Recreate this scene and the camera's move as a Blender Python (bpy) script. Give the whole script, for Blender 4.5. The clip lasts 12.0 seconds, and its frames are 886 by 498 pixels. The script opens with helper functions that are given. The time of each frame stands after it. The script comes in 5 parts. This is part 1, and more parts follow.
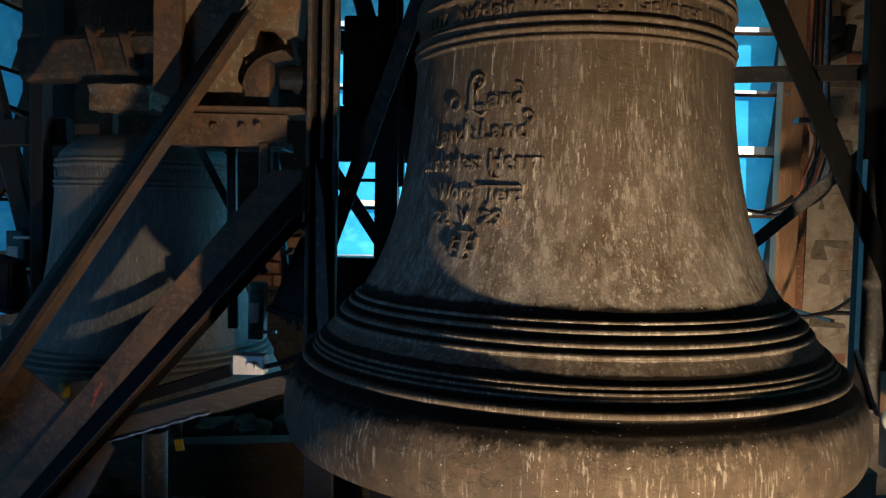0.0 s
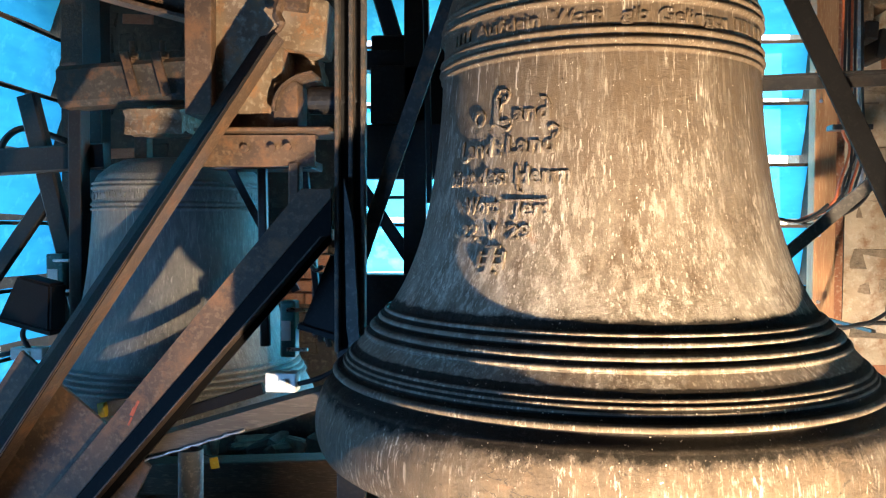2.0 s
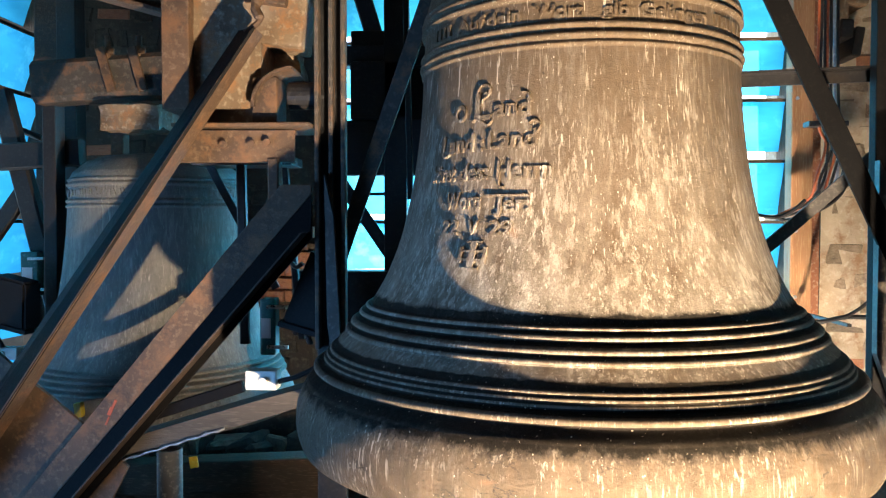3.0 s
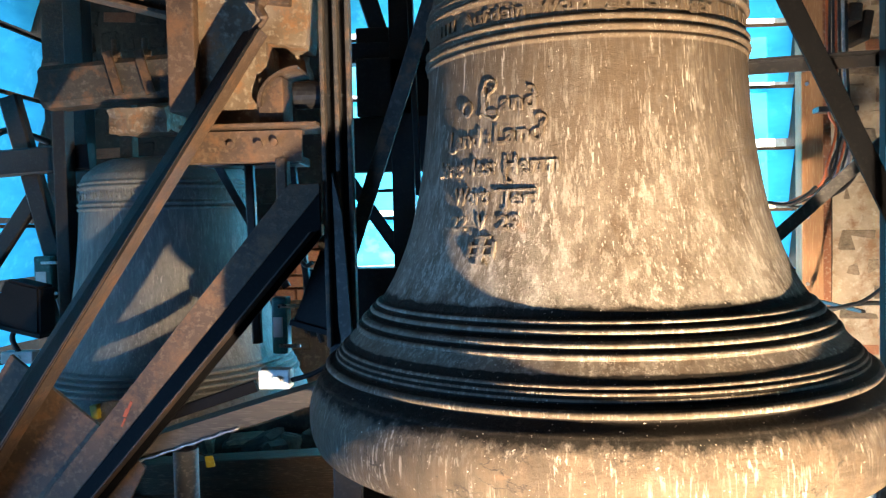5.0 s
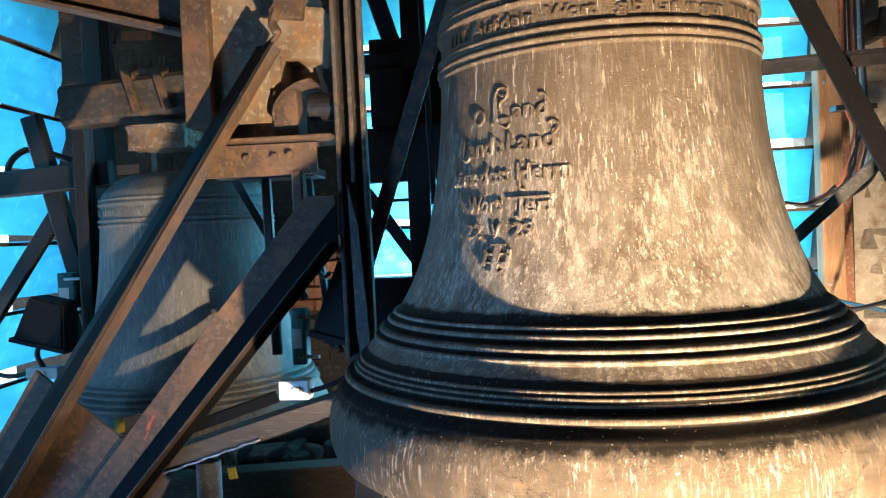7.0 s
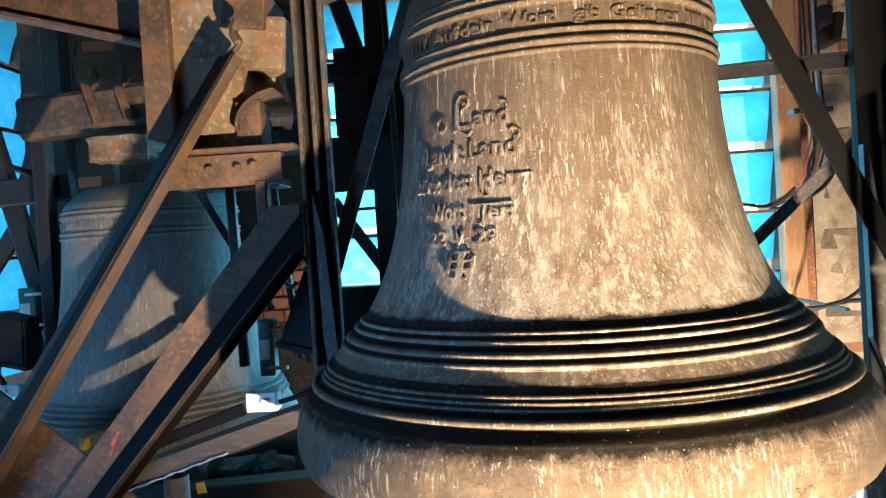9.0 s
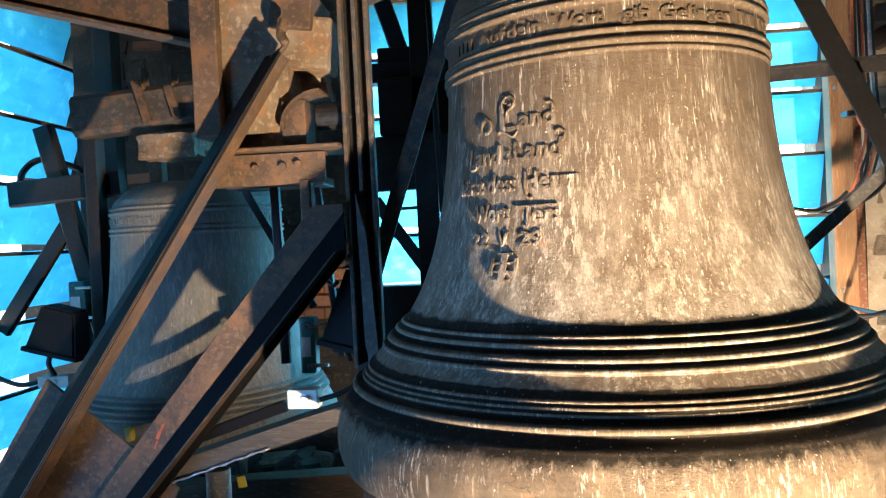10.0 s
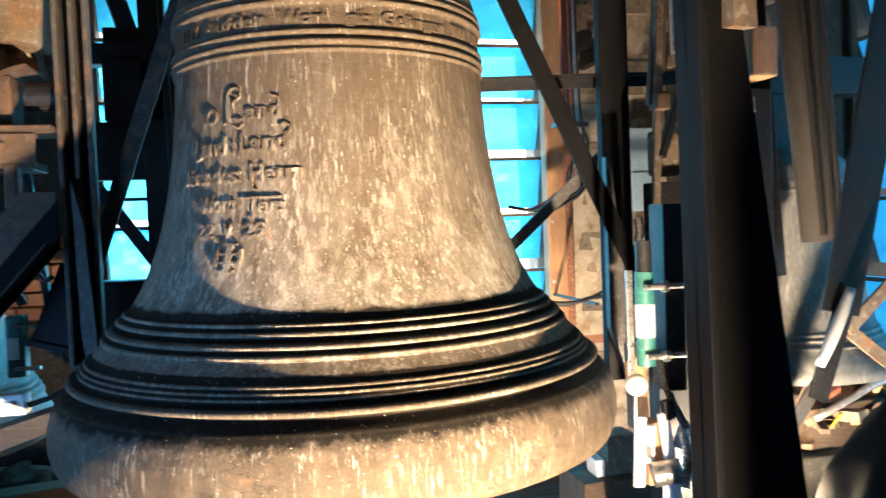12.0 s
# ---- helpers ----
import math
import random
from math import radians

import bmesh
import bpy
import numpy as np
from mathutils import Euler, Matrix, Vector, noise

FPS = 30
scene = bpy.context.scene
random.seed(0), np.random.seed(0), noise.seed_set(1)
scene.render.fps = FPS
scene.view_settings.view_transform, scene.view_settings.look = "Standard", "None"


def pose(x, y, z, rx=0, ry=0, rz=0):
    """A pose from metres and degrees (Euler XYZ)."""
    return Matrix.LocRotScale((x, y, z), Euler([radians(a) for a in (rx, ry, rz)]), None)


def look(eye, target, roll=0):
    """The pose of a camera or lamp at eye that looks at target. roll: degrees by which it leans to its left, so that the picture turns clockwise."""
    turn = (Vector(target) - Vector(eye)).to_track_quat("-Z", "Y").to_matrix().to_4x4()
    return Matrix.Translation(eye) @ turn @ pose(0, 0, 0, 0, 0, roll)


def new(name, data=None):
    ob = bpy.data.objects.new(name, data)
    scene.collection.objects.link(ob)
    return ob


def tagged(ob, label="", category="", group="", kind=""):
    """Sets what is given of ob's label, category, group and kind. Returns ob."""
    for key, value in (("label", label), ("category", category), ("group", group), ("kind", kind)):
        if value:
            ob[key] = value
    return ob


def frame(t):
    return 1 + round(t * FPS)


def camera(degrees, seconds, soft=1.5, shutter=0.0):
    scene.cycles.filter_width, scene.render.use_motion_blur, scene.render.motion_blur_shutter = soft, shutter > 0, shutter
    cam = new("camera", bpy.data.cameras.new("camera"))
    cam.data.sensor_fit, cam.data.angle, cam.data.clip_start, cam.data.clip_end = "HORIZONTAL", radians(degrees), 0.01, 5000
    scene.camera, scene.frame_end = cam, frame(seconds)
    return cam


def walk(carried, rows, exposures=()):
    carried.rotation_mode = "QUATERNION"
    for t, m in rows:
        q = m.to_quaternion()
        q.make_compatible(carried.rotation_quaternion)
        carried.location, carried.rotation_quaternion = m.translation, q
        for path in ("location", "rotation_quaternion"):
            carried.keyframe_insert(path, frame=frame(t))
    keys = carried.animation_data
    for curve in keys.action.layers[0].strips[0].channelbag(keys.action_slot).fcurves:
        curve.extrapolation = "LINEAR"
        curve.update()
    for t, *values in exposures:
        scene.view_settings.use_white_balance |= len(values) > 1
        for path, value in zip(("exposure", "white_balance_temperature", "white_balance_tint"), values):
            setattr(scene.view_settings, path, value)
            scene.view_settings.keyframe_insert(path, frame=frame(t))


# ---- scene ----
cam = camera(61.0, 12.0, soft=1.2, shutter=0.4)
PATH = [
    (0, (0.038, 0.005, 1.599), (-0.027, 2.002, 1.506), 1.3),
    (0.5, (0.046, 0.005, 1.598), (-0.061, 2.001, 1.531), -0.3),
    (1, (0.052, -0.002, 1.6), (-0.058, 1.995, 1.554), -0.5),
    (1.5, (0.051, -0.004, 1.599), (-0.077, 1.991, 1.547), -0.2),
    (2, (0.049, 0.001, 1.597), (-0.102, 1.995, 1.546), 0.2),
    (2.5, (0.045, 0.006, 1.594), (-0.075, 2.002, 1.539), 0.3),
    (4.5, (0.051, 0.01, 1.587), (-0.028, 2.008, 1.528), -0.3),
    (5, (0.05, 0.007, 1.596), (-0.077, 2.002, 1.524), -1.3),
    (5.5, (0.049, 0.003, 1.596), (-0.114, 1.996, 1.572), -1.5),
    (6, (0.056, 0.002, 1.594), (-0.095, 1.995, 1.523), -2.1),
    (6.5, (0.058, 0.002, 1.596), (-0.118, 1.993, 1.533), -2.6),
    (8.5, (0.065, 0.003, 1.599), (-0.105, 1.995, 1.58), -2.5),
    (9, (0.075, 0.0, 1.598), (-0.025, 1.997, 1.563), -3.6),
    (9.5, (0.071, 0.003, 1.601), (-0.07, 1.997, 1.563), -3.6),
    (10, (0.066, 0.004, 1.603), (-0.137, 1.993, 1.572), -2.8),
    (10.5, (0.076, 0.005, 1.6), (-0.074, 1.999, 1.572), -3.1),
    (11, (0.088, 0.001, 1.599), (0.035, 2.001, 1.576), -2.2),
    (11.5, (0.111, -0.026, 1.596), (0.336, 1.961, 1.554), -2.7),
    (12, (0.126, -0.056, 1.589), (0.566, 1.894, 1.521), -2.2),
]
walk(cam, [(t, look(eye, target, roll)) for t, eye, target, roll in PATH],
     exposures=[(0.0, 0.42), (0.2, 0.8), (0.4, 1.35), (0.5, 1.62), (0.7, 2.15), (0.9, 2.4), (1.3, 2.54), (2.0, 2.58), (12.0, 2.58)])

# ---- light ----
world = bpy.data.worlds.new("sky")
scene.world = world
world.use_nodes = True
wn = world.node_tree
sky = wn.nodes.new("ShaderNodeTexSky")
sky.sky_type = "NISHITA"
sky.sun_disc = False
sky.sun_elevation = radians(38)
sky.sun_rotation = radians(25)
wn.links.new(sky.outputs[0], wn.nodes["Background"].inputs[0])
wn.nodes["Background"].inputs[1].default_value = 0.15

sun = new("sun", bpy.data.lights.new("sun", "SUN"))
sun.data.energy, sun.data.angle, sun.data.color = 5.0, radians(0.5), (1.0, 0.95, 0.88)
sun.matrix_world = look((0, 0, 0), (-math.sin(radians(25)), -math.cos(radians(25)), -math.tan(radians(38))))

# flood lamp standing low in front of the great bell, with a wide reflector
LAMP = (0.65, 0.40, 0.50)
flood = new("flood_light", bpy.data.lights.new("flood_light", "SPOT"))
flood.data.energy, flood.data.color = 206.0, (1.0, 0.755, 0.51)
flood.data.spot_size, flood.data.spot_blend, flood.data.shadow_soft_size = radians(132), 1.0, 0.022
flood.matrix_world = look(LAMP, (0.45, 1.70, 1.60))

# a second flood lamp in the bay of the small bell
flood2 = new("flood_light", bpy.data.lights.new("flood_light", "SPOT"))
flood2.data.energy, flood2.data.color = 54.0, (1.0, 0.79, 0.56)
flood2.data.spot_size, flood2.data.spot_blend, flood2.data.shadow_soft_size = radians(140), 0.7, 0.03
flood2.matrix_world = look((1.52, 1.86, 0.55), (1.85, 2.45, 1.60))

# a third flood lamp behind the great bell, washing the rubble wall
LAMP3 = (1.50, 3.05, 0.25)
flood3 = new("flood_light", bpy.data.lights.new("flood_light", "SPOT"))
flood3.data.energy, flood3.data.color = 46.0, (1.0, 0.79, 0.56)
flood3.data.spot_size, flood3.data.spot_blend, flood3.data.shadow_soft_size = radians(110), 0.7, 0.03
flood3.matrix_world = look(LAMP3, (2.05, 4.40, 1.45))

# blue fill lamp added at an unseen low opening in the west wall
day = new("blue_fill_light", bpy.data.lights.new("blue_fill_light", "AREA"))
day.data.shape, day.data.size, day.data.size_y = "RECTANGLE", 1.9, 0.8
day.data.energy, day.data.color = 17.0, (0.17, 0.47, 1.0)
day.matrix_world = look((-2.42, 0.20, 0.64), (0.0, 0.20, 0.64))

# ---- materials ----


def mix_rgb(nt, fac, a, b, mode="MIX"):
    n = nt.nodes.new("ShaderNodeMix")
    n.data_type, n.blend_type = "RGBA", mode
    for sock, v in ((n.inputs[0], fac), (n.inputs[6], a), (n.inputs[7], b)):
        if hasattr(v, "is_output"):
            nt.links.new(v, sock)
        elif sock.type == "RGBA":
            sock.default_value = (*v, 1.0)
        else:
            sock.default_value = v
    return n.outputs[2]


def ramp(nt, fac, lo, hi):
    n = nt.nodes.new("ShaderNodeMapRange")
    n.inputs[1].default_value, n.inputs[2].default_value = lo, hi
    nt.links.new(fac, n.inputs[0])
    return n.outputs[0]


def grain(nt, scale, detail=4.0, stretch=(1, 1, 1), rough=0.6):
    tc, mp, no = (nt.nodes.new("ShaderNode" + k) for k in ("TexCoord", "Mapping", "TexNoise"))
    mp.inputs["Scale"].default_value = stretch
    nt.links.new(tc.outputs["Object"], mp.inputs["Vector"])
    nt.links.new(mp.outputs[0], no.inputs["Vector"])
    no.inputs["Scale"].default_value, no.inputs["Detail"].default_value, no.inputs["Roughness"].default_value = scale, detail, rough
    return no.outputs["Fac"]


def mat(name, base, dark, light, rough=0.6, metal=0.0, scales=(4, 40), bump=0.15, stretch=(1, 1, 1), rust=None, vary=0.0, bump_scale=None, spec=0.5):
    """A worn surface: base colour with large dark stains, fine light wear, and optional rust."""
    m = bpy.data.materials.new(name)
    m.use_nodes = True
    nt = m.node_tree
    bsdf = nt.nodes["Principled BSDF"]
    big, fine = grain(nt, scales[0], 5, stretch), grain(nt, scales[1], 6, stretch)
    c = mix_rgb(nt, ramp(nt, big, 0.35, 0.68), base, dark)
    c = mix_rgb(nt, ramp(nt, fine, 0.52, 0.75), c, light)
    if rust:
        c = mix_rgb(nt, ramp(nt, grain(nt, scales[0] * 2.3, 7, stretch, 0.7), 0.50, 0.66), c, rust)
    if vary:
        oi, hs = nt.nodes.new("ShaderNodeObjectInfo"), nt.nodes.new("ShaderNodeHueSaturation")
        nt.links.new(c, hs.inputs["Color"])
        mr = nt.nodes.new("ShaderNodeMapRange")
        mr.inputs[3].default_value, mr.inputs[4].default_value = 1 - vary, 1 + vary
        nt.links.new(oi.outputs["Random"], mr.inputs[0])
        nt.links.new(mr.outputs[0], hs.inputs["Value"])
        c = hs.outputs[0]
    nt.links.new(c, bsdf.inputs["Base Color"])
    bsdf.inputs["Metallic"].default_value = metal
    bsdf.inputs["Specular IOR Level"].default_value = spec
    r = nt.nodes.new("ShaderNodeMapRange")
    r.inputs[3].default_value, r.inputs[4].default_value = max(0.05, rough - 0.15), min(1, rough + 0.15)
    nt.links.new(fine, r.inputs[0])
    nt.links.new(r.outputs[0], bsdf.inputs["Roughness"])
    bp = nt.nodes.new("ShaderNodeBump")
    bp.inputs["Strength"].default_value, bp.inputs["Distance"].default_value = bump, 0.01
    nt.links.new(grain(nt, bump_scale or scales[1], 8, stretch, 0.65), bp.inputs["Height"])
    nt.links.new(bp.outputs[0], bsdf.inputs["Normal"])
    return m


def bronze(name, base, dark, pale, stain, amount=1.0, low=1.35, high=2.0, shade_bands=()):
    """Old cast bell bronze: brown patina, pale lime runs that thicken towards the foot of the waist, specks, rusty
    stains and bands of painted shade.
    """
    m = bpy.data.materials.new(name)
    m.use_nodes = True
    nt = m.node_tree
    bsdf = nt.nodes["Principled BSDF"]

    def times(a, b):
        n = nt.nodes.new("ShaderNodeMath")
        n.operation = "MULTIPLY"
        for sock, v in zip(n.inputs, (a, b)):
            if hasattr(v, "is_output"):
                nt.links.new(v, sock)
            else:
                sock.default_value = v
        return n.outputs[0]
    tc, sp = nt.nodes.new("ShaderNodeTexCoord"), nt.nodes.new("ShaderNodeSeparateXYZ")
    nt.links.new(tc.outputs["Object"], sp.inputs[0])
    down, up = nt.nodes.new("ShaderNodeMapRange"), nt.nodes.new("ShaderNodeMapRange")
    for n, z0, z1, v0, v1 in ((down, low, high, 1.0, 0.12), (up, low - 0.30, low, 0.08, 1.0)):
        for k, v in enumerate((z0, z1, v0, v1)):
            n.inputs[k + 1].default_value = v
        nt.links.new(sp.outputs[2], n.inputs[0])
    # Lime weight by height; it also dims the top in place of lamp falloff.
    foot = times(down.outputs[0], up.outputs[0])
    rest = nt.nodes.new("ShaderNodeMath")
    rest.operation = "SUBTRACT"
    rest.inputs[0].default_value = 1.0
    nt.links.new(up.outputs[0], rest.inputs[1])
    up_rest = rest.outputs[0]
    c = mix_rgb(nt, times(ramp(nt, grain(nt, 2.2, 5), 0.38, 0.72), 0.30), base, dark)
    c = mix_rgb(nt, times(ramp(nt, grain(nt, 45, 7, (1, 1, 0.6), 0.7), 0.42, 0.72), 0.6), c, tuple(v * 1.5 for v in base))
    film = times(ramp(nt, grain(nt, 1.0, 6, (16, 16, 3.0), 0.72), 0.34, 0.68), times(foot, foot))
    c = mix_rgb(nt, times(film, 0.62 * amount), c, pale)
    lime = nt.nodes.new("ShaderNodeMath")
    lime.operation, lime.use_clamp = "ADD", True
    broad = times(ramp(nt, grain(nt, 1.0, 6, (66, 66, 7.5), 0.74), 0.51, 0.57), ramp(nt, grain(nt, 1.0, 4, (9, 9, 5), 0.65), 0.40, 0.58))
    c = mix_rgb(nt, times(times(broad, foot), 0.65 * amount), c, pale)
    nt.links.new(film, lime.inputs[0])
    nt.links.new(times(broad, foot), lime.inputs[1])
    light = tuple(min(1, v * 1.3) for v in pale)
    fine = times(ramp(nt, grain(nt, 1.0, 6, (120, 120, 12.0), 0.72), 0.555, 0.60), ramp(nt, grain(nt, 1.0, 4, (11, 11, 6), 0.6), 0.42, 0.60))
    c = mix_rgb(nt, times(times(fine, down.outputs[0]), 0.75 * amount), c, light)
    # Dirt on the lip, deepened to hold down the lamp's hot spot.
    grime_dim = times(up_rest, ramp(nt, grain(nt, 1.0, 5, (18, 18, 7), 0.65), 0.30, 0.62))
    c = mix_rgb(nt, times(grime_dim, 0.65 * amount), c, tuple(v * 0.55 for v in dark))
    for dens, lo_, hi_, patch, k in (((120, 120, 4.5), 0.64, 0.67, (7, 7, 3), 0.8), ((170, 170, 16.0), 0.62, 0.66, (10, 10, 4), 0.7)):
        thin = times(ramp(nt, grain(nt, 1.0, 3.5, dens, 0.6), lo_, hi_), ramp(nt, grain(nt, 1.0, 3, patch), 0.42, 0.58))
        c = mix_rgb(nt, times(times(thin, up.outputs[0]), k * amount), c, light)
    # Gloss fades wherever the painted shade lies.
    dull = nt.nodes.new("ShaderNodeMapRange")
    dull.inputs[0].default_value, dull.inputs[3].default_value, dull.inputs[4].default_value = 0.0, 1.0, 0.05
    # Shade on the flare and under the bead, mixed into the colour as black.
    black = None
    for (z0, z1), (z2, z3) in shade_bands:
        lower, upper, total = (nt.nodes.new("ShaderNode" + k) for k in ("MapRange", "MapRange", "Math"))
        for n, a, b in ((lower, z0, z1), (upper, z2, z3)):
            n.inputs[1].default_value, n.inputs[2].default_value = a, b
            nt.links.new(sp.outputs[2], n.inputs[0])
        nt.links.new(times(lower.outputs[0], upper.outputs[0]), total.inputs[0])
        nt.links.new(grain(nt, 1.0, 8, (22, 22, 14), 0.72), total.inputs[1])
        # Ring crests are left clear of it, as if the low lamp caught them.
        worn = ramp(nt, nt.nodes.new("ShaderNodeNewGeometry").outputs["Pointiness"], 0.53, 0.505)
        shade_mask = times(times(ramp(nt, total.outputs[0], 0.74, 0.98), worn), 0.93)
        c = mix_rgb(nt, shade_mask, c, (0.009, 0.008, 0.007))
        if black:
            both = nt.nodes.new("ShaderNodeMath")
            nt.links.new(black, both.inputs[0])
            nt.links.new(shade_mask, both.inputs[1])
            shade_mask = both.outputs[0]
        black = shade_mask
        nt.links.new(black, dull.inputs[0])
    specks = ramp(nt, grain(nt, 150, 2), 0.71, 0.74)
    c = mix_rgb(nt, times(specks, 0.9 * amount), c, tuple(min(1, v * 1.4) for v in pale))
    pits = ramp(nt, grain(nt, 90, 3), 0.30, 0.25)
    c = mix_rgb(nt, times(pits, 0.8), c, tuple(v * 0.3 for v in dark))
    vein = grain(nt, 1.0, 5, (16, 16, 30), 0.6)
    crack = times(times(ramp(nt, vein, 0.480, 0.494), ramp(nt, vein, 0.516, 0.502)), ramp(nt, grain(nt, 7, 2), 0.53, 0.58))
    crack = times(crack, up_rest)
    c = mix_rgb(nt, times(crack, 0.9), c, tuple(v * 0.15 for v in dark))
    c = mix_rgb(nt, times(ramp(nt, grain(nt, 5.5, 3, (1, 1, 1.8)), 0.72, 0.80), 0.8), c, stain)
    nt.links.new(c, bsdf.inputs["Base Color"])
    sheen = nt.nodes.new("ShaderNodeMapRange")
    sheen.inputs[3].default_value, sheen.inputs[4].default_value = 0.28, 0.10
    nt.links.new(lime.outputs[0], sheen.inputs[0])
    nt.links.new(times(sheen.outputs[0], dull.outputs[0]), bsdf.inputs["Metallic"])
    nt.links.new(times(dull.outputs[0], 0.45), bsdf.inputs["Specular IOR Level"])
    r = nt.nodes.new("ShaderNodeMapRange")
    r.inputs[3].default_value, r.inputs[4].default_value = 0.38, 0.68
    nt.links.new(grain(nt, 30, 5), r.inputs[0])
    nt.links.new(r.outputs[0], bsdf.inputs["Roughness"])
    b1, b2 = nt.nodes.new("ShaderNodeBump"), nt.nodes.new("ShaderNodeBump")
    b1.inputs["Strength"].default_value, b1.inputs["Distance"].default_value = 0.75, 0.006
    nt.links.new(grain(nt, 165, 8, (1, 1, 0.8), 0.8), b1.inputs["Height"])
    b2.inputs["Strength"].default_value, b2.inputs["Distance"].default_value = 0.3, 0.010
    nt.links.new(grain(nt, 26, 5), b2.inputs["Height"])
    nt.links.new(b1.outputs[0], b2.inputs["Normal"])
    nt.links.new(b2.outputs[0], bsdf.inputs["Normal"])
    return m


# Two bands of painted shade on the flare; the lit strip between stays clear.
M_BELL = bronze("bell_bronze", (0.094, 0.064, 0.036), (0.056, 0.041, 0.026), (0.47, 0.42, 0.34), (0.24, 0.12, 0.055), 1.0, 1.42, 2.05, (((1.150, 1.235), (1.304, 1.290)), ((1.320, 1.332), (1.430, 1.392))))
M_BELL2 = bronze("grey_bell_bronze", (0.120, 0.116, 0.104), (0.070, 0.074, 0.070), (0.34, 0.33, 0.29), (0.16, 0.10, 0.06), 0.65, 1.1, 2.4)
M_RUST = mat("rusty_steel", (0.085, 0.050, 0.028), (0.038, 0.024, 0.016), (0.15, 0.105, 0.07), 0.7, 0.1, (5, 60), 0.3, rust=(0.135, 0.068, 0.031))
M_CAST = mat("flaking_painted_casting", (0.18, 0.135, 0.090), (0.10, 0.066, 0.040), (0.33, 0.285, 0.22), 0.75, 0.1, (7, 45), 0.4, rust=(0.23, 0.115, 0.05))
M_STEEL = mat("dark_painted_steel", (0.014, 0.0145, 0.017), (0.008, 0.008, 0.009), (0.034, 0.033, 0.033), 0.42, 0.0, (4, 70), 0.15, rust=(0.020, 0.016, 0.013), spec=0.35)
# Near-black colour that also carries the shade on unlit faces.
M_SHADEBLACK = mat("black_paint_with_shade", (0.0050, 0.0048, 0.0052), (0.0032, 0.0032, 0.0036), (0.010, 0.009, 0.009), 0.6, 0.0, (4, 70), 0.15, spec=0.08)
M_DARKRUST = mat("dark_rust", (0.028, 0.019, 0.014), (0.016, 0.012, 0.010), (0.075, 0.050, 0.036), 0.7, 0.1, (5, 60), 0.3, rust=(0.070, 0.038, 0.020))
M_GREYCAST = mat("weathered_grey_casting", (0.058, 0.051, 0.043), (0.028, 0.024, 0.020), (0.12, 0.108, 0.092), 0.7, 0.1, (6, 45), 0.35, rust=(0.14, 0.075, 0.04))
M_GREY = mat("grey_painted_steel", (0.085, 0.080, 0.075), (0.045, 0.042, 0.038), (0.16, 0.15, 0.13), 0.5, 0.3, (5, 60), 0.15)
M_BLACK = mat("black_plastic", (0.008, 0.008, 0.009), (0.005, 0.005, 0.006), (0.016, 0.016, 0.016), 0.55, 0.0, (6, 120), 0.05, spec=0.2)
M_WHITE = mat("white_plastic", (0.72, 0.70, 0.66), (0.58, 0.55, 0.50), (0.80, 0.79, 0.76), 0.45, 0.0, (9, 80), 0.05)
M_GREEN = mat("teal_enamel", (0.03, 0.16, 0.14), (0.018, 0.085, 0.08), (0.08, 0.25, 0.22), 0.4, 0.0, (8, 80), 0.05)
M_TAPE = mat("silvery_pipe", (0.42, 0.42, 0.44), (0.26, 0.26, 0.28), (0.62, 0.62, 0.62), 0.35, 0.7, (9, 60), 0.1)
M_WOOD = mat("pale_pine", (0.42, 0.235, 0.12), (0.30, 0.15, 0.07), (0.55, 0.36, 0.2), 0.6, 0.0, (3, 30), 0.2, (6, 6, 0.5), vary=0.12)
M_OLDWOOD = mat("old_oak", (0.090, 0.058, 0.036), (0.045, 0.03, 0.02), (0.19, 0.14, 0.095), 0.75, 0.0, (3, 24), 0.4, (1, 6, 6), vary=0.2)
M_POSTWOOD = mat("old_oak_upright", (0.090, 0.055, 0.034), (0.045, 0.03, 0.02), (0.17, 0.12, 0.08), 0.75, 0.0, (3, 24), 0.4, (6, 6, 0.6), vary=0.2)
M_BRICK = mat("red_brick", (0.30, 0.125, 0.065), (0.20, 0.08, 0.045), (0.48, 0.36, 0.27), 0.85, 0.0, (6, 50), 0.5, vary=0.25)
M_STONE = mat("rubble_stone", (0.34, 0.27, 0.195), (0.18, 0.135, 0.095), (0.40, 0.35, 0.28), 0.9, 0.0, (6, 36), 0.6, vary=0.3)
M_MORTAR = mat("lime_mortar", (0.50, 0.42, 0.32), (0.30, 0.235, 0.165), (0.56, 0.50, 0.41), 0.95, 0.0, (4, 30), 0.7, rust=(0.28, 0.17, 0.10))
# Masonry darkened in colour to keep lamp light and bounce low.
M_DIMSTONE = mat("dimmed_masonry", (0.055, 0.048, 0.038), (0.028, 0.024, 0.020), (0.10, 0.088, 0.07), 0.95, 0.0, (4, 30), 0.6)
M_FLOOR = mat("dirty_floor_boards", (0.045, 0.032, 0.022), (0.022, 0.017, 0.012), (0.08, 0.06, 0.044), 0.85, 0.0, (3, 24), 0.4, (1, 6, 6), vary=0.25)
M_CABLE = mat("black_rubber", (0.014, 0.014, 0.015), (0.009, 0.009, 0.01), (0.035, 0.035, 0.035), 0.5, 0.0, (8, 90), 0.05)
M_ORANGE = mat("orange_rubber", (0.40, 0.10, 0.03), (0.26, 0.06, 0.02), (0.5, 0.17, 0.07), 0.5, 0.0, (8, 90), 0.05)
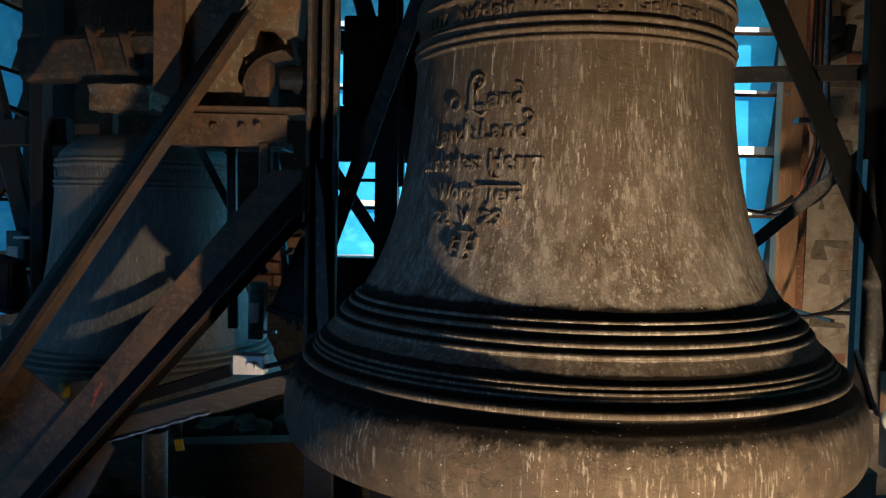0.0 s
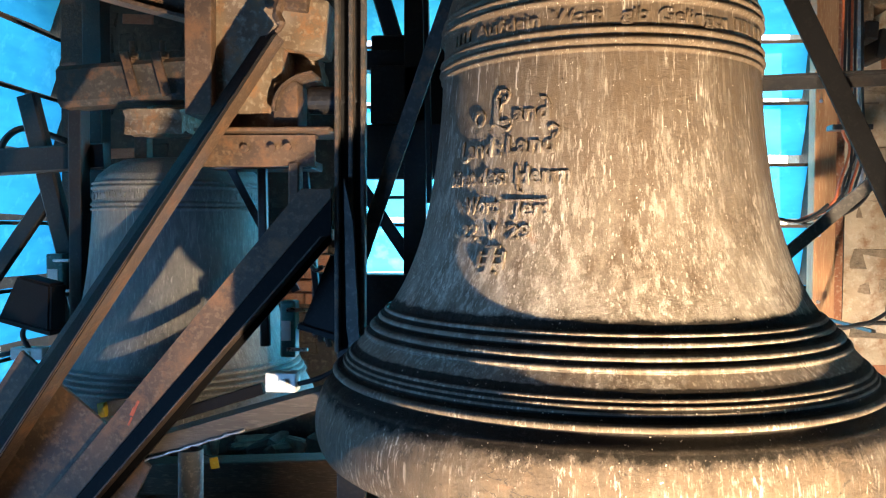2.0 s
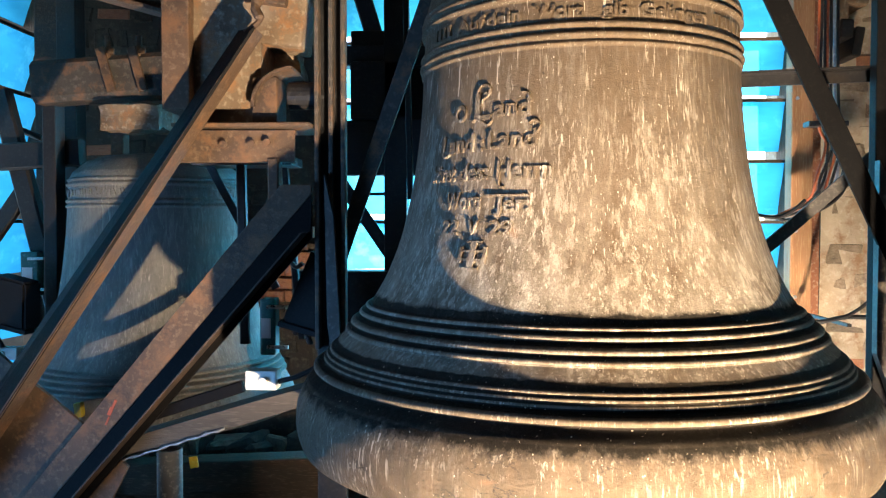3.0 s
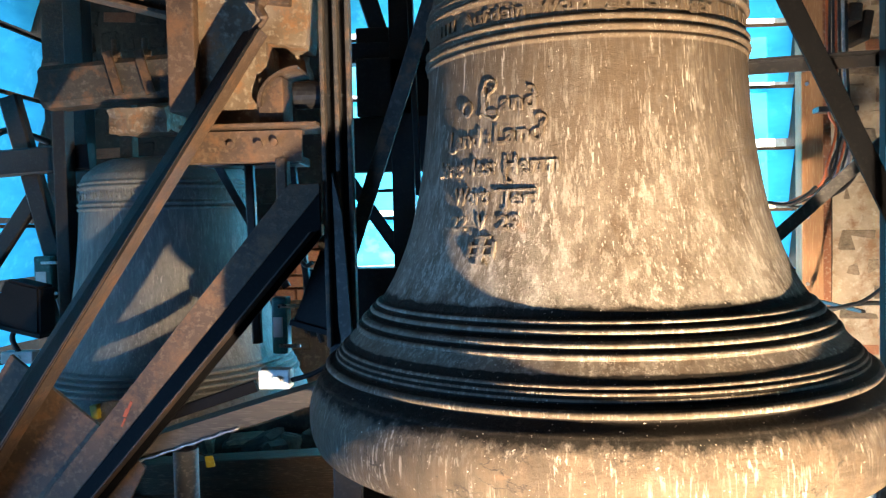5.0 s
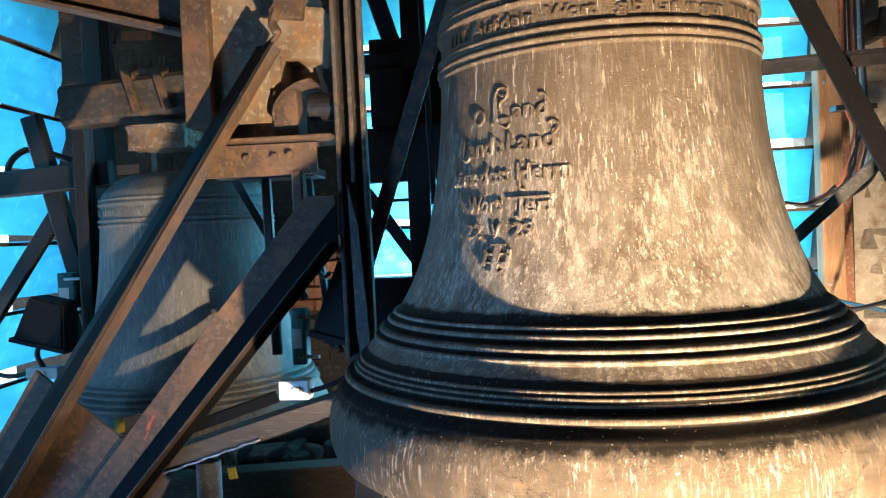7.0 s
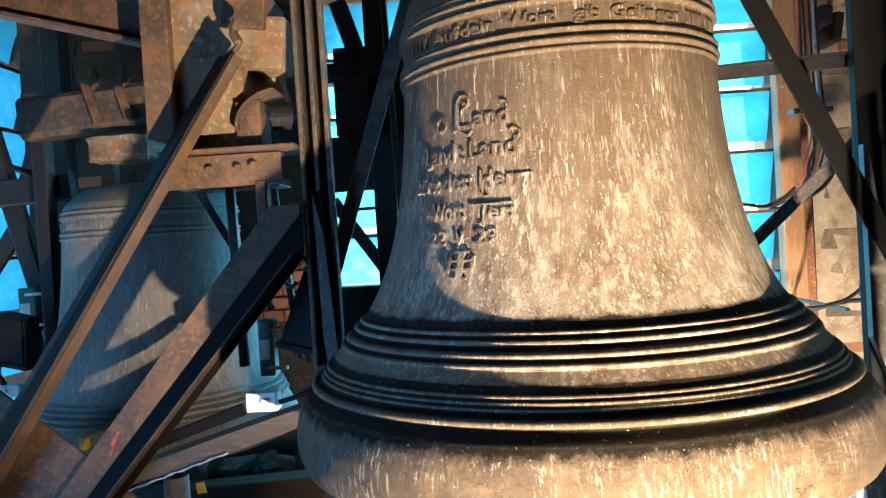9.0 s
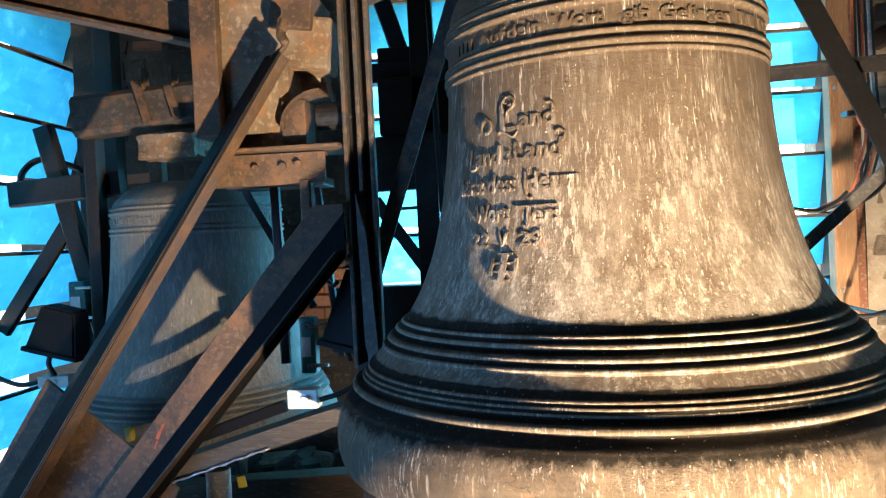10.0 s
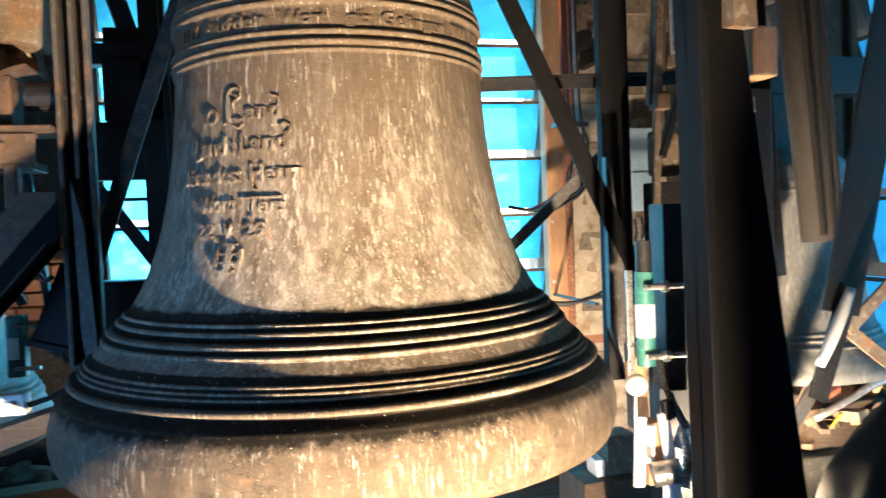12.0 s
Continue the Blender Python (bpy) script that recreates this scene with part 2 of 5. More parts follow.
M_YELLOW = mat("yellow_plastic", (0.45, 0.36, 0.03), (0.36, 0.28, 0.02), (0.5, 0.42, 0.1), 0.45, 0.0, (8, 90), 0.05)
M_PAINT = mat("orange_crayon", (0.32, 0.06, 0.02), (0.25, 0.05, 0.02), (0.4, 0.12, 0.06), 0.7, 0.0, (20, 90), 0.1)
M_BLUEBOX = mat("pale_blue_enamel", (0.36, 0.50, 0.62), (0.28, 0.40, 0.52), (0.5, 0.62, 0.7), 0.4, 0.0, (5, 60), 0.05)
M_PIPE = mat("grey_plastic_pipe", (0.12, 0.128, 0.14), (0.08, 0.085, 0.095), (0.28, 0.28, 0.28), 0.55, 0.0, (5, 60), 0.08)
M_BRACE = mat("dull_black_steel", (0.0050, 0.0050, 0.0056), (0.0034, 0.0034, 0.0038), (0.010, 0.0098, 0.0098), 0.65, 0.0, (4, 80), 0.12, spec=0.06)
M_BROWNBEAM = mat("brown_oak_beam", (0.062, 0.050, 0.040), (0.032, 0.026, 0.022), (0.11, 0.095, 0.078), 0.75, 0.0, (4, 30), 0.35, (0.6, 4, 5))
M_SLEEVE = mat("dull_brown_leather", (0.026, 0.021, 0.016), (0.014, 0.011, 0.009), (0.055, 0.046, 0.037), 0.7, 0.0, (5, 60), 0.25, (4, 4, 0.6), spec=0.2)
M_CHROME = mat("zinc_steel", (0.55, 0.54, 0.52), (0.35, 0.34, 0.33), (0.75, 0.74, 0.72), 0.3, 0.9, (9, 80), 0.05)


def louvre_sheet():
    """Blue translucent plastic sheet nailed over the louvre boards; daylight comes through it."""
    m = bpy.data.materials.new("blue_sheet")
    m.use_nodes = True
    nt = m.node_tree
    nt.nodes.remove(nt.nodes["Principled BSDF"])
    out = nt.nodes["Material Output"]
    tl, df, mx = (nt.nodes.new("ShaderNode" + k) for k in ("BsdfTranslucent", "BsdfDiffuse", "MixShader"))
    c = mix_rgb(nt, ramp(nt, grain(nt, 2.5, 3, (1, 1, 3)), 0.35, 0.7), (0.045, 0.44, 0.74), (0.025, 0.31, 0.60))
    c = mix_rgb(nt, ramp(nt, grain(nt, 9, 3, (1, 1, 1)), 0.55, 0.8), c, (0.10, 0.58, 0.86))
    nt.links.new(c, tl.inputs[0])
    nt.links.new(c, df.inputs[0])
    mx.inputs[0].default_value = 0.28
    nt.links.new(tl.outputs[0], mx.inputs[1])
    nt.links.new(df.outputs[0], mx.inputs[2])
    nt.links.new(mx.outputs[0], out.inputs[0])
    return m


M_SHEET = louvre_sheet()

# ---- builders ----


def bm_object(name, bm, material, smooth=False):
    me = bpy.data.meshes.new(name)
    bmesh.ops.recalc_face_normals(bm, faces=bm.faces)
    bm.to_mesh(me)
    bm.free()
    me.materials.append(material)
    if smooth:
        me.polygons.foreach_set("use_smooth", [True] * len(me.polygons))
    return new(name, me)


def part(name, bm, material, parent, label="", smooth=False):
    """One mesh, given in world coordinates, under a thing or a part."""
    ob = bm_object(name, bm, material, smooth)
    ob.parent = parent
    ob.matrix_parent_inverse = world_of(parent).inverted()
    return tagged(ob, label)


def world_of(ob):
    m = ob.matrix_parent_inverse @ ob.matrix_basis
    return world_of(ob.parent) @ m if ob.parent else ob.matrix_basis.copy()


def thing(name, at, label, category, group="", kind=""):
    ob = new(name)
    ob.empty_display_size = 0.1
    ob.matrix_basis = Matrix.Translation(at)
    return tagged(ob, label, category, group, kind)


def solid(name, bm, material, label, category, group="", kind="", smooth=False):
    return tagged(bm_object(name, bm, material, smooth), label, category, group, kind)


def add_box(bm, lo, hi, bevel=0.0, turn=None, about=None):
    r = bmesh.ops.create_cube(bm, size=1.0)
    c, d = (Vector(lo) + Vector(hi)) / 2, Vector(hi) - Vector(lo)
    for v in r["verts"]:
        v.co = Vector((v.co.x * d.x, v.co.y * d.y, v.co.z * d.z)) + c
    if turn:
        o = Vector(about) if about else c
        for v in r["verts"]:
            v.co = turn @ (v.co - o) + o
    if bevel:
        edges = list({e for v in r["verts"] for e in v.link_edges})
        bmesh.ops.bevel(bm, geom=edges, offset=bevel, segments=2, affect="EDGES", profile=0.6)
    return bm


def box(lo, hi, bevel=0.004, turn=None, about=None):
    return add_box(bmesh.new(), lo, hi, bevel, turn, about)


def rough_box(lo, hi, amount=0.008, cuts=5, seed=0):
    """A block with uneven, worn faces and edges."""
    bm = box(lo, hi, 0)
    bmesh.ops.subdivide_edges(bm, edges=bm.edges[:], cuts=cuts, use_grid_fill=True)
    c = (Vector(lo) + Vector(hi)) / 2
    for v in bm.verts:
        n = noise.noise_vector(v.co * 9 + Vector((seed, seed, 0))) + 0.5 * noise.noise_vector(v.co * 25)
        v.co += n * amount + (c - v.co) * 0.06 * max(0.0, noise.noise(v.co * 6 + Vector((0, seed, 3))))
    return bm


def rot(ax, deg):
    return Matrix.Rotation(radians(deg), 3, ax)


def axes_of(p, q, up):
    w = (Vector(q) - Vector(p)).normalized()
    u = Vector(up).cross(w).normalized()
    return u, w.cross(u), w


def sweep(p, q, section, up=(0, -1, 0), bm=None):
    """A straight bar from p to q with the section's (u, v) outline; v points along up."""
    bm = bm or bmesh.new()
    u, v, w = axes_of(p, q, up)
    ends = [[bm.verts.new(Vector(o) + u * a + v * b) for a, b in section] for o in (p, q)]
    n = len(section)
    for i in range(n):
        bm.faces.new((ends[0][i], ends[0][(i + 1) % n], ends[1][(i + 1) % n], ends[1][i]))
    bm.faces.new(ends[0])
    bm.faces.new(ends[1][::-1])
    return bm


def flat(w, t):
    c = min(w, t) * 0.15
    w, t = w / 2, t / 2
    return [(-w + c, -t), (w - c, -t), (w, -t + c), (w, t - c), (w - c, t), (-w + c, t), (-w, t - c), (-w, -t + c)]


def angle(w, h, t=0.008):
    """L: the web along u from 0 to w, the flange along v at u = w."""
    return [(0, 0), (w, 0), (w, h), (w - t, h), (w - t, t), (0, t)]


def channel(w, h, t=0.008):
    a = w / 2
    return [(-a, 0), (a, 0), (a, h), (a - t, h), (a - t, t), (-a + t, t), (-a + t, h), (-a, h)]


def ibeam(w, h, t=0.01):
    a, b = w / 2, h / 2
    return [(-a, -b), (a, -b), (a, -b + t), (t / 2, -b + t), (t / 2, b - t), (a, b - t), (a, b), (-a, b), (-a, b - t), (-t / 2, b - t), (-t / 2, -b + t), (-a, -b + t)]


def tube(points, radius, sides=10, bm=None):
    bm = bm or bmesh.new()
    pts, rings, u = [Vector(p) for p in points], [], None
    for i, p in enumerate(pts):
        w = (pts[min(i + 1, len(pts) - 1)] - pts[max(i - 1, 0)]).normalized()
        u = (u - w * u.dot(w)).normalized() if u else w.orthogonal().normalized()
        v = w.cross(u)
        r = radius[i] if isinstance(radius, (list, tuple)) else radius
        rings.append([bm.verts.new(p + (u * math.cos(k * math.tau / sides) + v * math.sin(k * math.tau / sides)) * r) for k in range(sides)])
    for a, b in zip(rings, rings[1:]):
        for k in range(sides):
            bm.faces.new((a[k], a[(k + 1) % sides], b[(k + 1) % sides], b[k]))
    bm.faces.new(rings[0][::-1])
    bm.faces.new(rings[-1])
    return bm


def bend(points, steps=8):
    """A smooth line through the points."""
    pts = [Vector(p) for p in points]
    pts = [pts[0] * 2 - pts[1], *pts, pts[-1] * 2 - pts[-2]]
    out = []
    for a, b, c, d in zip(pts, pts[1:], pts[2:], pts[3:]):
        for k in range(steps):
            t = k / steps
            out.append(0.5 * (2 * b + (c - a) * t + (2 * a - 5 * b + 4 * c - d) * t * t + (3 * b - a - 3 * c + d) * t**3))
    return out + [pts[-2]]


def lathe(profile, centre, sides=160, bm=None):
    """A turned shape from (radius, height) pairs round a vertical axis."""
    bm = bm or bmesh.new()
    cx, cy, cz = centre
    rings = []
    for r, z in profile:
        if r < 1e-5:
            rings.append([bm.verts.new((cx, cy, cz + z))])
        else:
            rings.append([bm.verts.new((cx + r * math.sin(k * math.tau / sides), cy - r * math.cos(k * math.tau / sides), cz + z)) for k in range(sides)])
    for a, b in zip(rings, rings[1:]):
        for k in range(sides):
            j = (k + 1) % sides
            if len(a) > 1 and len(b) > 1:
                bm.faces.new((a[k], a[j], b[j], b[k]))
            elif len(b) > 1:
                bm.faces.new((a[0], b[j], b[k]))
            elif len(a) > 1:
                bm.faces.new((a[k], a[j], b[0]))
    return bm


def rod(p, q, r, sides=16):
    return tube([p, q], r, sides)


def bolt_head(at, way, r=0.010, h=0.008):
    a = Vector(at)
    return tube([a, a + Vector(way) * h], r, 6)

# ---- the place: floor, walls, ceiling, openings ----
X0, X1, Y0, Y1, TOP = -2.45, 2.65, -2.2, 4.42, 4.0
THICK = 0.5


def wall_with_opening(name, along, at, outward, span, openings, label, material):
    """A masonry wall in the plane along x or y, with real openings (a0, a1, z0, z1) side by side."""
    bm = bmesh.new()
    lo, hi = sorted((at, at + outward * THICK))

    def block(p, q, z0, z1):
        if along == "x":
            add_box(bm, (p, lo, z0), (q, hi, z1))
        else:
            add_box(bm, (lo, p, z0), (hi, q, z1))
    a = span[0]
    for b0, b1, z0, z1 in openings:
        block(a, b0, -0.3, TOP)
        block(b0, b1, -0.3, z0)
        block(b0, b1, z1, TOP)
        a = b1
    block(a, span[1], -0.3, TOP)
    return solid(name, bm, material, label, "wall", kind="structure")


# The last opening is out of view, added to let in blue side light.
WIN_N, WIN_W, WIN_E, WIN_FILL = (-0.84, 1.86, 0.45, 3.0), (2.28, 4.30, 0.12, 3.0), (1.45, 2.86, 0.30, 3.0), (-0.80, 1.24, 0.20, 1.12)
wall_n = wall_with_opening("wall_north", "x", Y1, 1, (X0 - THICK, X1 + THICK), [WIN_N], "rough brick and rubble wall with old lime mortar", M_MORTAR)
wall_w = wall_with_opening("wall_west", "y", X0, -1, (Y0, Y1), [WIN_FILL, WIN_W], "dark belfry wall with louvred openings", M_DIMSTONE)
wall_e = wall_with_opening("wall_east", "y", X1, 1, (Y0, Y1), [WIN_E], "dark belfry wall with a louvred opening", M_DIMSTONE)
wall_s = wall_with_opening("wall_south", "x", Y0, -1, (X0 - THICK, X1 + THICK), [], "dark rubble belfry wall", M_DIMSTONE)

# Wall left of the opening: a darker colour in place of dim light.
wall_n.data.materials.append(M_DIMSTONE)
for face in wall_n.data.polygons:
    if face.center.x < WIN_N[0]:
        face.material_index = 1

bm = box((X0 - THICK, Y0 - THICK, TOP), (X1 + THICK, Y1 + THICK, TOP + 0.25), 0)
solid("ceiling", bm, M_FLOOR, "dark boarded belfry ceiling", "ceiling", kind="structure")
bm = box((X0 - THICK, Y0 - THICK, -0.30), (X1 + THICK, Y1 + THICK, -0.04), 0)
floor = solid("floor", bm, M_FLOOR, "dark worn plank floor of the belfry", "floor", kind="structure")
bm = bmesh.new()
bmesh.ops.create_grid(bm, x_segments=2, y_segments=2, size=900)
ground = solid("ground", bm, mat("pale_ground", (0.42, 0.42, 0.40), (0.30, 0.31, 0.27), (0.55, 0.54, 0.5), 0.9, 0, (0.02, 0.2), 0.0), "pale distant ground far below the tower", "ground", kind="structure")
ground.location.z = -22


def louvre_window(name, along, at, outward, opening, label):
    """Louvres: sheets that slope down and out between side posts, each on a dark batten."""
    b0, b1, z0, z1 = opening
    mid = Vector(((b0 + b1) / 2, at, z0) if along == "x" else (at, (b0 + b1) / 2, z0))
    win = thing(name, mid, label, "window", kind="structure")

    def co(a, depth, z):
        return (a, at + outward * depth, z) if along == "x" else (at + outward * depth, a, z)

    def bx(a0, a1, d0, d1, c0, c1, bev=0.004):
        p, q = Vector(co(a0, d0, c0)), Vector(co(a1, d1, c1))
        return box([min(i) for i in zip(p, q)], [max(i) for i in zip(p, q)], bev)
    for a in (b0, b1 - 0.06):
        part("window_frame", bx(a, a + 0.06, 0.03, 0.16, z0, z1), M_POSTWOOD, win)
    part("window_sill", bx(b0, b1, 0.02, 0.34, z0 - 0.01, z0 + 0.04), M_OLDWOOD, win)
    s = 1.31 - 0.35 * 3
    while s < z1:
        top, low = s + 0.325, s + (0.012 if round(s / 0.35) % 2 else 0.030)
        if low > z0:
            bm = bmesh.new()
            n = 48
            rows = []
            for j in range(8):
                f = j / 7
                row = []
                for i in range(n + 1):
                    a = b0 + 0.06 + (b1 - b0 - 0.12) * i / n
                    sag = 0.010 * noise.noise(Vector((a * 2.2, s * 5, f * 1.5))) + 0.004 * math.sin(f * math.pi)
                    row.append(bm.verts.new(co(a, 0.03 + 0.10 * f + 0.012 * f * (1 - f) * 4 * noise.noise(Vector((a * 5.0, s * 3, f * 2.2))), top + (low - top) * f + sag)))
                rows.append(row)
            for p, q in zip(rows, rows[1:]):
                for i in range(n):
                    bm.faces.new((p[i], p[i + 1], q[i + 1], q[i]))
            part("louvre_sheet", bm, M_SHEET, win, "translucent blue sheet", smooth=True)
            part("batten", bx(b0 + 0.06, b1 - 0.06, 0.012, 0.028, top - 0.020, top - 0.002, 0.002), M_OLDWOOD, win)
        s += 0.35
    return win


louvre_window("window_1", "x", Y1, 1, WIN_N, "louvred belfry opening behind blue translucent sheets")
louvre_window("window_2", "y", X0, -1, WIN_W, "louvred belfry opening behind blue translucent sheets")
# Added window around the blue fill lamp, out of view.
louvre_window("fill_window", "y", X0, -1, WIN_FILL, "unseen low louvred opening added for blue side light")
louvre_window("window_3", "y", X1, 1, WIN_E, "louvred belfry opening behind blue translucent sheets")

# ---- the great bell ----
AX, AY = 0.306, 2.0725
OUTER = [(1.040, 0.735), (1.065, 0.745), (1.095, 0.750), (1.128, 0.749), (1.165, 0.740), (1.199, 0.723), (1.230, 0.688), (1.261, 0.673), (1.313, 0.628),
         (1.346, 0.597), (1.386, 0.562), (1.450, 0.521), (1.529, 0.487), (1.595, 0.466), (1.670, 0.449), (1.744, 0.436), (1.820, 0.426),
         (1.894, 0.419), (2.000, 0.413), (2.095, 0.409), (2.150, 0.405), (2.20, 0.392), (2.24, 0.362)]
RINGS = [(2.139, 0.007, 0.006), (2.122, 0.011, 0.007), (2.101, 0.011, 0.007), (2.033, 0.010, 0.007), (2.010, 0.011, 0.008), (1.992, 0.006, 0.005),
         (1.390, 0.010, 0.0060), (1.374, 0.013, 0.0080), (1.351, 0.014, 0.0090), (1.332, 0.011, 0.0075),
         (1.281, 0.0045, 0.0045), (1.270, 0.0045, 0.0045), (1.259, 0.0040, 0.0040), (1.238, 0.021, 0.0105)]


def spline(xs, ys, x):
    """Monotone cubic through the points."""
    xs, ys = np.array(xs), np.array(ys)
    d = np.diff(ys) / np.diff(xs)
    m = np.r_[d[0], np.where(d[1:] * d[:-1] > 0, 2 * d[1:] * d[:-1] / (d[1:] + d[:-1] + 1e-12), 0), d[-1]]
    i = int(np.clip(np.searchsorted(xs, x) - 1, 0, len(xs) - 2))
    h = xs[i + 1] - xs[i]
    t = (x - xs[i]) / h
    return float((2 * t**3 - 3 * t**2 + 1) * ys[i] + (t**3 - 2 * t**2 + t) * h * m[i] + (3 * t**2 - 2 * t**3) * ys[i + 1] + (t**3 - t**2) * h * m[i + 1])


def bell_radius(z, outer, rings):
    r = spline([a for a, _ in outer], [b for _, b in outer], z)
    for c, h, w in rings:
        q = 1 - ((z - c) / w) ** 2
        if q > 0:
            r += h * math.sqrt(q)
    return r


def bell_profile(outer, rings, step=0.0028):
    z0, z1 = outer[0][0], outer[-1][0]
    n = int((z1 - z0) / step)
    out = [(bell_radius(z0 + (z1 - z0) * i / n, outer, rings), z0 + (z1 - z0) * i / n) for i in range(n + 1)]
    rt = out[-1][0]
    crown = [(rt * 0.92, z1 + 0.022), (rt * 0.78, z1 + 0.042), (rt * 0.5, z1 + 0.055), (0.0, z1 + 0.06)]
    inner = [(0.0, z1 + 0.01), (rt * 0.8, z1 - 0.01)]
    for z, r in reversed(outer[2:-1]):
        inner.append((r - (0.045 + 0.05 * max(0, 1 - abs(z - z0 - 0.12) / 0.2)), z))
    inner += [(outer[0][1] - 0.05, z0 + 0.004), (outer[0][1] - 0.025, z0 - 0.006)]
    return [inner[-1]] + out + crown, inner


def weather(bm, centre, amount):
    """Uneven cast skin: shallow dents and a pitted surface."""
    for v in bm.verts:
        away = Vector((v.co.x - centre[0], v.co.y - centre[1], 0))
        if away.length > 0.1:
            v.co += away.normalized() * (amount * (noise.noise(v.co * 60) + 0.8 * noise.noise(v.co * 14)))


def make_bell(name, at, outer, rings, material, label):
    bell = thing(name, (at[0], at[1], outer[0][0] + at[2]), label, "bell")
    shell, inner = bell_profile(outer, rings)
    bm = lathe(shell, at, 360)
    lathe(inner, at, 96, bm)
    bmesh.ops.remove_doubles(bm, verts=bm.verts, dist=1e-5)
    weather(bm, at, 0.0004)
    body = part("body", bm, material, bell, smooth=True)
    return bell, body


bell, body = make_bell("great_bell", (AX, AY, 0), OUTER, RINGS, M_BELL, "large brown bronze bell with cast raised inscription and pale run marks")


def raised_text(text, size, az, z, parent, name="inscription", width=None, weight=0.001, depth=0.0046, shear=0.0):
    """Cast letters that follow the bell's curve; az in degrees of the middle, z of the base line; width in metres."""
    cu = bpy.data.curves.new("letters", "FONT")
    cu.body, cu.size, cu.align_x, cu.offset, cu.shear, cu.resolution_u = text, 1.0, "CENTER", weight, shear, 3
    cu.extrude, cu.bevel_depth, cu.bevel_resolution = 0.5, 0.02, 1
    tmp = bpy.data.objects.new("letters", cu)
    scene.collection.objects.link(tmp)
    me = bpy.data.meshes.new_from_object(tmp.evaluated_get(bpy.context.evaluated_depsgraph_get()))
    bpy.data.objects.remove(tmp)
    xs = [v.co.x for v in me.vertices]
    full = max(xs) - min(xs)
    mid = (max(xs) + min(xs)) / 2
    k = (width / full) if width else size
    for v in me.vertices:
        zz = z + v.co.y * size
        r0 = spline([a for a, _ in OUTER], [b for _, b in OUTER], zz)
        a = radians(az) + (v.co.x - mid) * k / r0
        r = r0 + (depth if v.co.z > 0 else -0.006)
        v.co = (AX + r * math.sin(a), AY - r * math.cos(a), zz)
    me.materials.clear()
    me.materials.append(M_BELL)
    ob = new(name, me)
    ob.parent = parent
    ob.matrix_parent_inverse = world_of(parent).inverted()
    return ob


def raised_bar(az0, az1, z0, z1, parent, name="raised_bar", depth=0.006):
    bm = bmesh.new()
    n = max(2, int(abs(az1 - az0) / 2))
    rows = []
    for zz, d in ((z0, -0.004), (z0 + 0.001, depth), (z1 - 0.001, depth), (z1, -0.004)):
        r = spline([a for a, _ in OUTER], [b for _, b in OUTER], zz) + d
        rows.append([bm.verts.new((AX + r * math.sin(radians(az0 + (az1 - az0) * i / n)), AY - r * math.cos(radians(az0 + (az1 - az0) * i / n)), zz)) for i in range(n + 1)])
    for p, q in zip(rows, rows[1:]):
        for i in range(n):
            bm.faces.new((p[i], p[i + 1], q[i + 1], q[i]))
    bm.faces.new([r[0] for r in rows])
    bm.faces.new([r[-1] for r in rows][::-1])
    return part(name, bm, M_BELL, parent)


def raised_stroke(points, parent, radius=0.0036, name="flourish"):
    """A cast line on the bell's skin through (azimuth, height) points."""
    line = []
    for az_, z_ in points:
        r = spline([a for a, _ in OUTER], [b for _, b in OUTER], z_) + radius * 0.5
        line.append((AX + r * math.sin(radians(az_)), AY - r * math.cos(radians(az_)), z_))
    return part(name, tube(bend(line, 5), radius, 8), M_BELL, parent, smooth=True)


raised_stroke([(-38.4, 1.880), (-39.2, 1.896), (-38.2, 1.914), (-35.8, 1.917), (-34.4, 1.905), (-35.2, 1.892), (-37.0, 1.884), (-37.6, 1.868)], bell)
raised_stroke([(-36.6, 1.896), (-35.9, 1.900), (-35.5, 1.894)], bell, 0.0035)
raised_stroke([(-40.6, 1.834), (-39.2, 1.840), (-37.0, 1.832), (-34.6, 1.824), (-33.2, 1.834)], bell)
raised_stroke([(-20.6, 1.868), (-21.6, 1.888), (-23.4, 1.892)], bell, 0.004)
raised_stroke([(-18.6, 1.800), (-17.6, 1.818), (-19.4, 1.828), (-21.0, 1.822)], bell, 0.004)
raised_stroke([(-49.5, 1.764), (-51.5, 1.758), (-53.5, 1.766)], bell, 0.004)
raised_stroke([(-29.6, 1.698), (-29.2, 1.684), (-27.6, 1.680)], bell, 0.0034)
raised_text("O", 0.055, -46.0, 1.838, bell, width=0.038)
raised_text("L", 0.086, -36.8, 1.838, bell, width=0.044, weight=0.0)
raised_text("and", 0.055, -26.6, 1.842, bell, width=0.088)
raised_text("Land", 0.060, -46.5, 1.766, bell, width=0.105)
raised_text(":", 0.055, -36.5, 1.766, bell)
raised_text("Land", 0.060, -26.3, 1.768, bell, width=0.118)
raised_text("h\u00f6ret", 0.056, -51.5, 1.700, bell, width=0.088)
raised_text("des:", 0.056, -38.6, 1.700, bell, width=0.082)
raised_text("Herrn", 0.060, -22.0, 1.698, bell, width=0.128)
raised_text("Wort:", 0.055, -41.4, 1.634, bell, width=0.106)
raised_text("Jer:", 0.052, -24.8, 1.628, bell, width=0.083)
raised_bar(-33, -20, 1.660, 1.666, bell)
raised_text("22", 0.046, -44.5, 1.576, bell, width=0.052)
raised_text("V", 0.046, -36.2, 1.576, bell, width=0.028)
raised_text("29", 0.046, -27.5, 1.576, bell, width=0.056)
